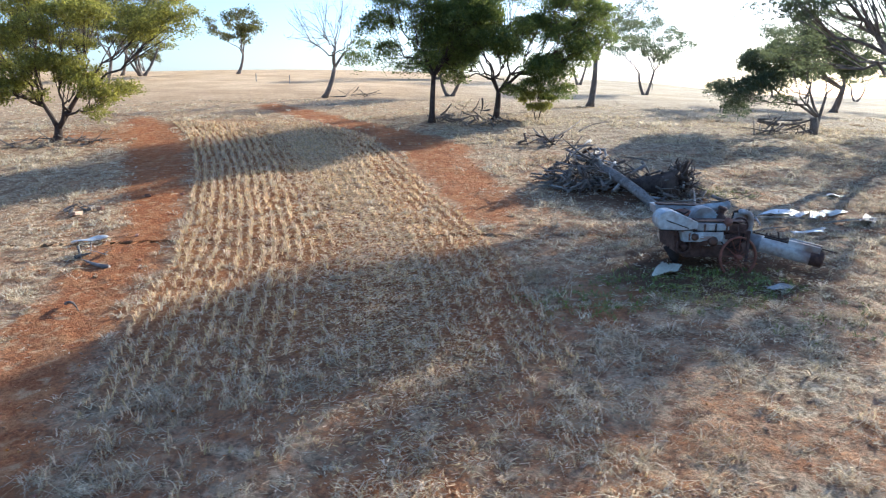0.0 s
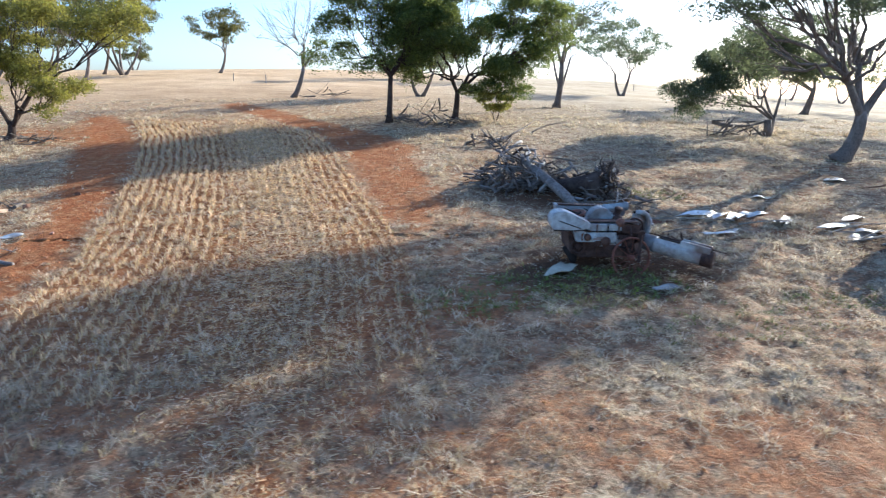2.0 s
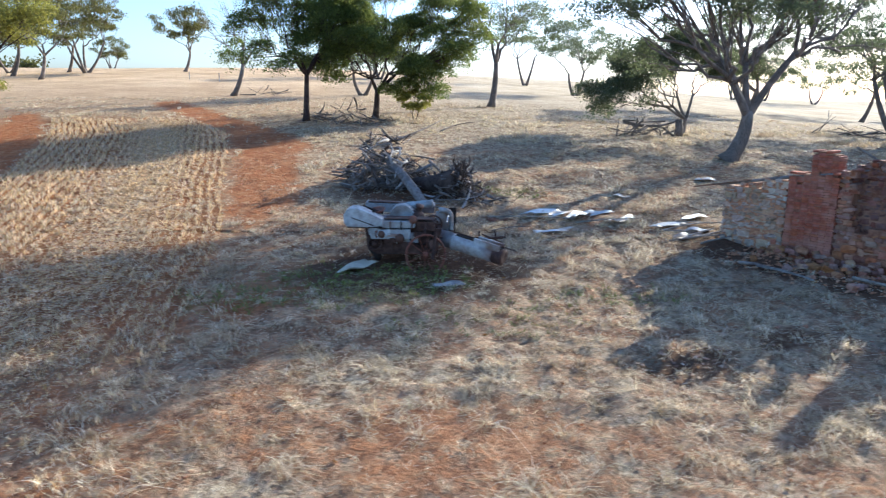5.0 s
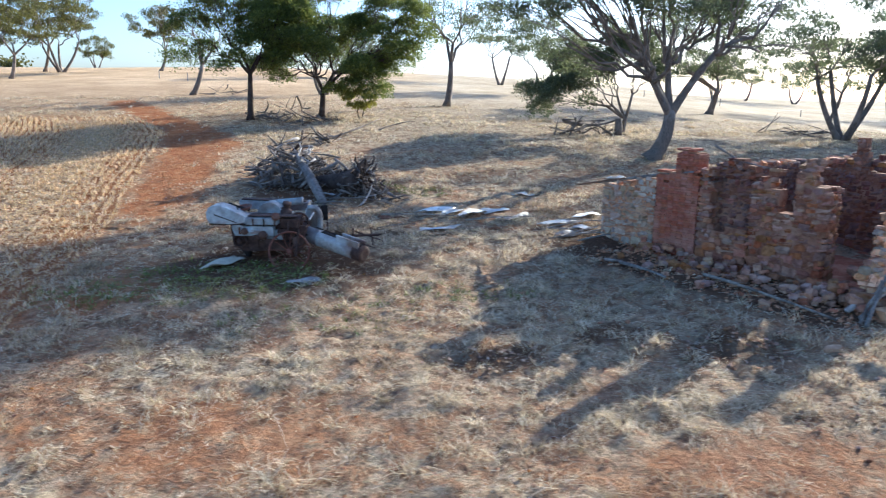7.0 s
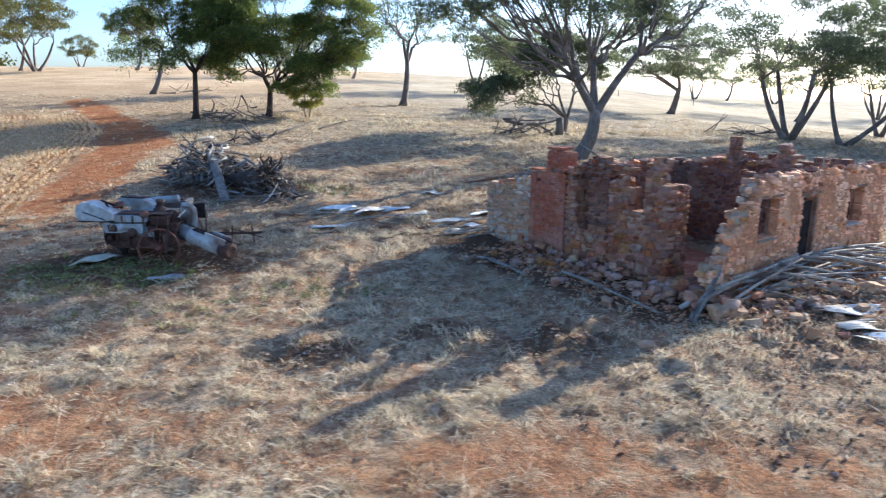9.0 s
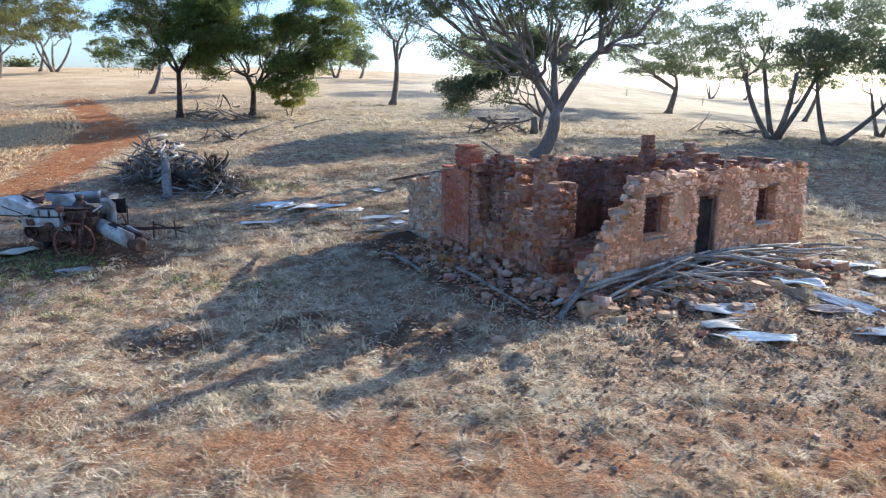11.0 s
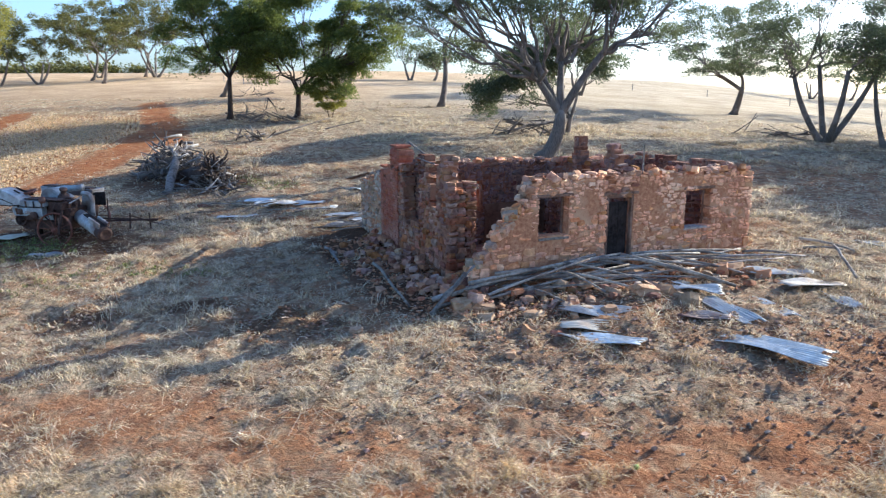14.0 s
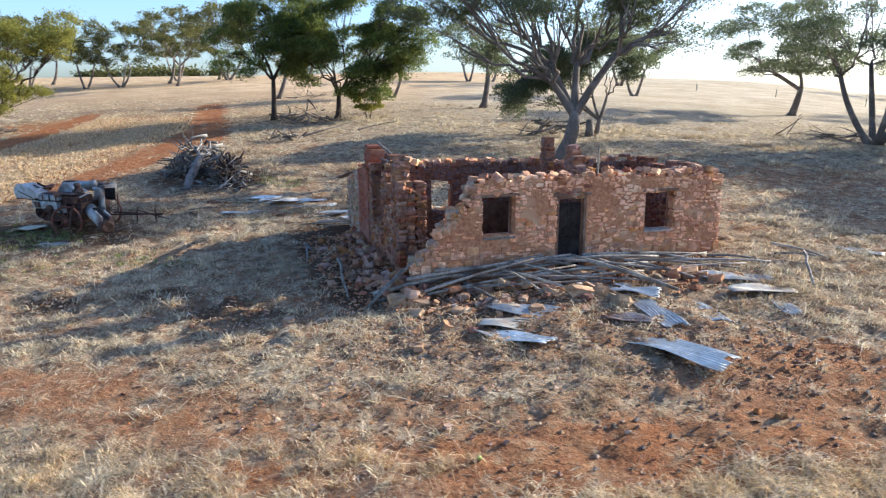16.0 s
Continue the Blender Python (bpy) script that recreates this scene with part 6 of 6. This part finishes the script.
for pts, rr in (([(-1.6, 3.4, 1.4), (-1.9, 3.6, 1.9), (-1.75, 3.9, 2.25), (-1.9, 4.1, 2.5)], 0.11), ([(-1.8, 3.8, 1.6), (-1.4, 4.2, 2.0), (-1.45, 4.3, 2.35)], 0.09), ([(-2.1, 4.4, 1.75), (-3.0, 4.6, 2.0)], 0.1), ([(-2.2, 4.8, 1.85), (-1.5, 5.6, 2.1)], 0.1), ([(-1.0, 2.2, 1.0), (-1.5, 2.1, 0.5)], 0.08)):
    b = Buf()
    b.tube(pts, [rr * (1 - 0.3 * i) for i in range(len(pts))], 7)
    part("limb_stub", b, BLEACHED, log, smooth=True)
stump = thing("root_stump", Matrix.Translation((11.0, 31.8, gz(11.0, 31.8) - 0.05)), "dark upturned stump with splayed broken roots", "stump")
rs = np.random.default_rng(14)
b = Buf()
b.tube([(-2.6, 1.2, 0.35), (-1.2, 0.6, 0.5), (0, 0, 0.65)], [0.3, 0.42, 0.72], 10)
part("bole", b, BARK_RED, stump, smooth=True)
for k in range(95):
    a = rs.uniform(0, 2 * math.pi)
    d = Vector((rs.uniform(-0.45, 0.55), math.cos(a), math.sin(a))).normalized()
    ln = rs.uniform(0.2, 1.0)
    s0 = Vector((rs.uniform(-0.15, 0.15), 0, 0.65)) + Vector((0, math.cos(a), math.sin(a))) * rs.uniform(0.2, 0.55)
    e1 = s0 + d * ln + Vector(rs.normal(0, 0.15, 3))
    e1.z, s0.z = max(0.02, e1.z), max(0.05, s0.z)
    b = Buf()
    k0 = rs.uniform(0.5, 1.1)
    kinks = [p + Vector(rs.normal(0, 0.06, 3)) * (0 < i < 5) for i, p in enumerate(bez(s0, s0 + d * ln * 0.5 + Vector(rs.normal(0, 0.38, 3)), e1, 6))]
    b.tube(kinks, [0.11 * k0, 0.09 * k0, 0.07 * k0, 0.05 * k0, 0.03 * k0, 0.012], 5)
    part("root", b, BARK_RED if k % 6 else DEADWOOD, stump, smooth=True)
heap_r = np.random.default_rng(15)


far_wood = Buf()


def heap(cx, cy, rx, ry, hh, n, lmin, lmax, name="dead_branch", joined=False):
    for k in range(n):
        a, q = heap_r.uniform(0, 2 * np.pi), np.sqrt(heap_r.uniform())
        x, y = cx + math.cos(a) * q * rx, cy + math.sin(a) * q * ry
        z = gz(x, y) + 0.06 + hh * (1 - q * q) * heap_r.uniform(0.0, 1.0)
        yaw, el, ln = heap_r.uniform(0, 2 * np.pi), heap_r.normal(0.1, 0.5), heap_r.uniform(lmin, lmax)
        d = Vector((math.cos(yaw) * math.cos(el), math.sin(yaw) * math.cos(el), math.sin(el)))
        p0, p2 = Vector((x, y, z)) - d * ln / 2, Vector((x, y, z)) + d * ln / 2
        for p in (p0, p2):
            p.z = max(p.z, gz(p.x, p.y) + 0.03)
        rad = 0.018 + 0.075 * heap_r.uniform() ** 1.7
        if joined:
            far_wood.tube(bez(p0, (p0 + p2) / 2 + Vector(heap_r.normal(0, 0.06, 3)) * ln, p2, 4), [rad, rad * 0.85, rad * 0.6, rad * 0.3], 5)
            continue
        branch(bez(p0, (p0 + p2) / 2 + Vector(heap_r.normal(0, 0.12, 3)) * ln * 0.5, p2, 5), [rad, rad * 0.9, rad * 0.75, rad * 0.5, rad * 0.25], BLEACHED if k % 6 == 3 else DEADWOOD if k % 3 else BARK_RED, name,
               "dead grey branch in the heap of fallen timber", "branch heap", 6)


heap(6.9, 34.4, 1.9, 1.6, 2.1, 190, 0.5, 1.9)
heap(8.8, 33.4, 1.7, 1.3, 1.6, 70, 0.5, 1.7)
heap(11.2, 31.9, 1.1, 0.9, 1.5, 44, 0.4, 1.4)
heap(10.4, 30.4, 2.2, 0.9, 0.25, 16, 0.8, 2.0)
heap(6.6, 45.5, 1.6, 1.0, 0.7, 26, 0.8, 2.2)
heap(12.6, 31.0, 1.2, 0.6, 0.3, 10, 0.5, 1.3)
heap(25.4, 52.6, 2.6, 1.0, 1.2, 40, 0.8, 2.6, joined=True)
heap(7.4, 33.9, 2.1, 1.6, 1.5, 150, 0.4, 1.3, joined=True)
heap(10.9, 31.8, 1.0, 0.9, 1.3, 70, 0.3, 0.9, joined=True)
heap(2.6, 56.6, 3.6, 1.4, 1.9, 46, 0.8, 2.4, joined=True)
heap(2.5, 55.5, 3.0, 1.6, 0.5, 26, 0.8, 2.4, joined=True)
heap(-27.5, 48.5, 4.0, 1.6, 0.35, 50, 0.6, 2.2, joined=True)
heap(-16.5, 31.0, 1.0, 0.5, 0.2, 10, 0.4, 1.0, joined=True)
heap(-13.0, 24.2, 0.8, 0.8, 0.15, 7, 0.6, 1.5)
heap(-9.8, 78.2, 2.2, 0.9, 0.8, 14, 1.0, 3.0, joined=True)
heap(45.5, 60.0, 3.2, 0.8, 0.4, 20, 1.0, 3.5, joined=True)
tagged(part("brushwood", far_wood, BARK), "grey sticks and brushwood under the trees", "brushwood", kind="stuff")
# single fallen limbs
for pts, rr in (([(7.2, 47.0, 0.1), (8.8, 48.8, 0.5), (10.2, 51.5, 0.9)], 0.09), ([(10.0, 51.0, 0.1), (11.4, 53.0, 0.35), (12.6, 52.6, 0.6)], 0.06), ([(24.0, 53.2, 0.9), (26.2, 52.9, 0.65), (28.4, 53.4, 1.2)], 0.16),
                ([(25.6, 52.9, 0.7), (24.4, 51.8, 0.3), (22.8, 51.6, 0.5)], 0.08), ([(9.2, 30.6, 0.1), (11.8, 29.6, 0.45), (13.4, 28.9, 0.2)], 0.035), 
                ([(-11.6, 20.2, 0.08), (-11.2, 19.9, 0.2), (-10.9, 19.6, 0.08)], 0.05)):
    q = [Vector((x, y, gz(x, y) + z)) for x, y, z in pts]
    branch(bez(q[0], q[1] * 2 - (q[0] + q[2]) / 2, q[2], 8), [rr * (1 - 0.1 * i) for i in range(8)], BARK, "fallen_limb", "grey fallen limb lying in dry grass", "fallen limbs")
tb = Buf()
tb.tube([(0, 0, 0), (0.05, 0, 0.6), (0.0, 0.05, 1.3)], [0.36, 0.3, 0.26], 10)
st = part("broken_stump", tb, BARK, smooth=True)
st.matrix_world = Matrix.Translation((28.2, 53.0, gz(28.2, 53.0) - 0.05))
tagged(st, "broken grey tree stump beside the bushy tree", "stump")

# ---- fence posts on the rise, stones by the track ----
post = Buf()
post.tube([(0, 0, -0.2), (0.02, 0, 0.6), (0, 0.01, 1.15)], [0.075, 0.07, 0.065], 7)
pm = post.mesh("fence_post", TIMBER)
for x, y in ((-21.5, 99.0), (-27.5, 104.0), (62.0, 120.0), (50.0, 124.0), (38.0, 128.0), (74.0, 116.0)):
    o = new("fence_post", pm)
    o.location = (x, y, gz(x, y))
    tagged(o, "weathered grey timber fence post", "post", "fence posts")
for x, y, s in ((-14.3, 33.0, 0.28), (-16.4, 30.3, 0.34), (-12.8, 33.4, 0.16), (-15.6, 30.9, 0.3), (-11.8, 22.5, 0.12), (-12.2, 26.8, 0.12), (-10.9, 24.0, 0.1), (25.0, 31.6, 0.3), (30.24, 11.22, 0.14), (36.41, 13.27, 0.2), (36.0, 13.4, 0.13), (37.23, 14.42, 0.14)):
    drop_stone(x, y, s, r9, label="loose stone lying beside the track", group="track stones")
mb = Buf()
mb.lathe([(0.012, -0.05), (0.035, -0.042), (0.05, 0.0), (0.035, 0.042), (0.012, 0.05)], 14)
melon = part("wild_melon", mb, MELON, smooth=True)
melon.matrix_world = Matrix.Translation((31.12, 10.29, gz(31.12, 10.29) + 0.045)) @ pose(0, 0, 0, 30, 20, 0)
tagged(melon, "small pale green wild melon lying on bare earth", "melon")
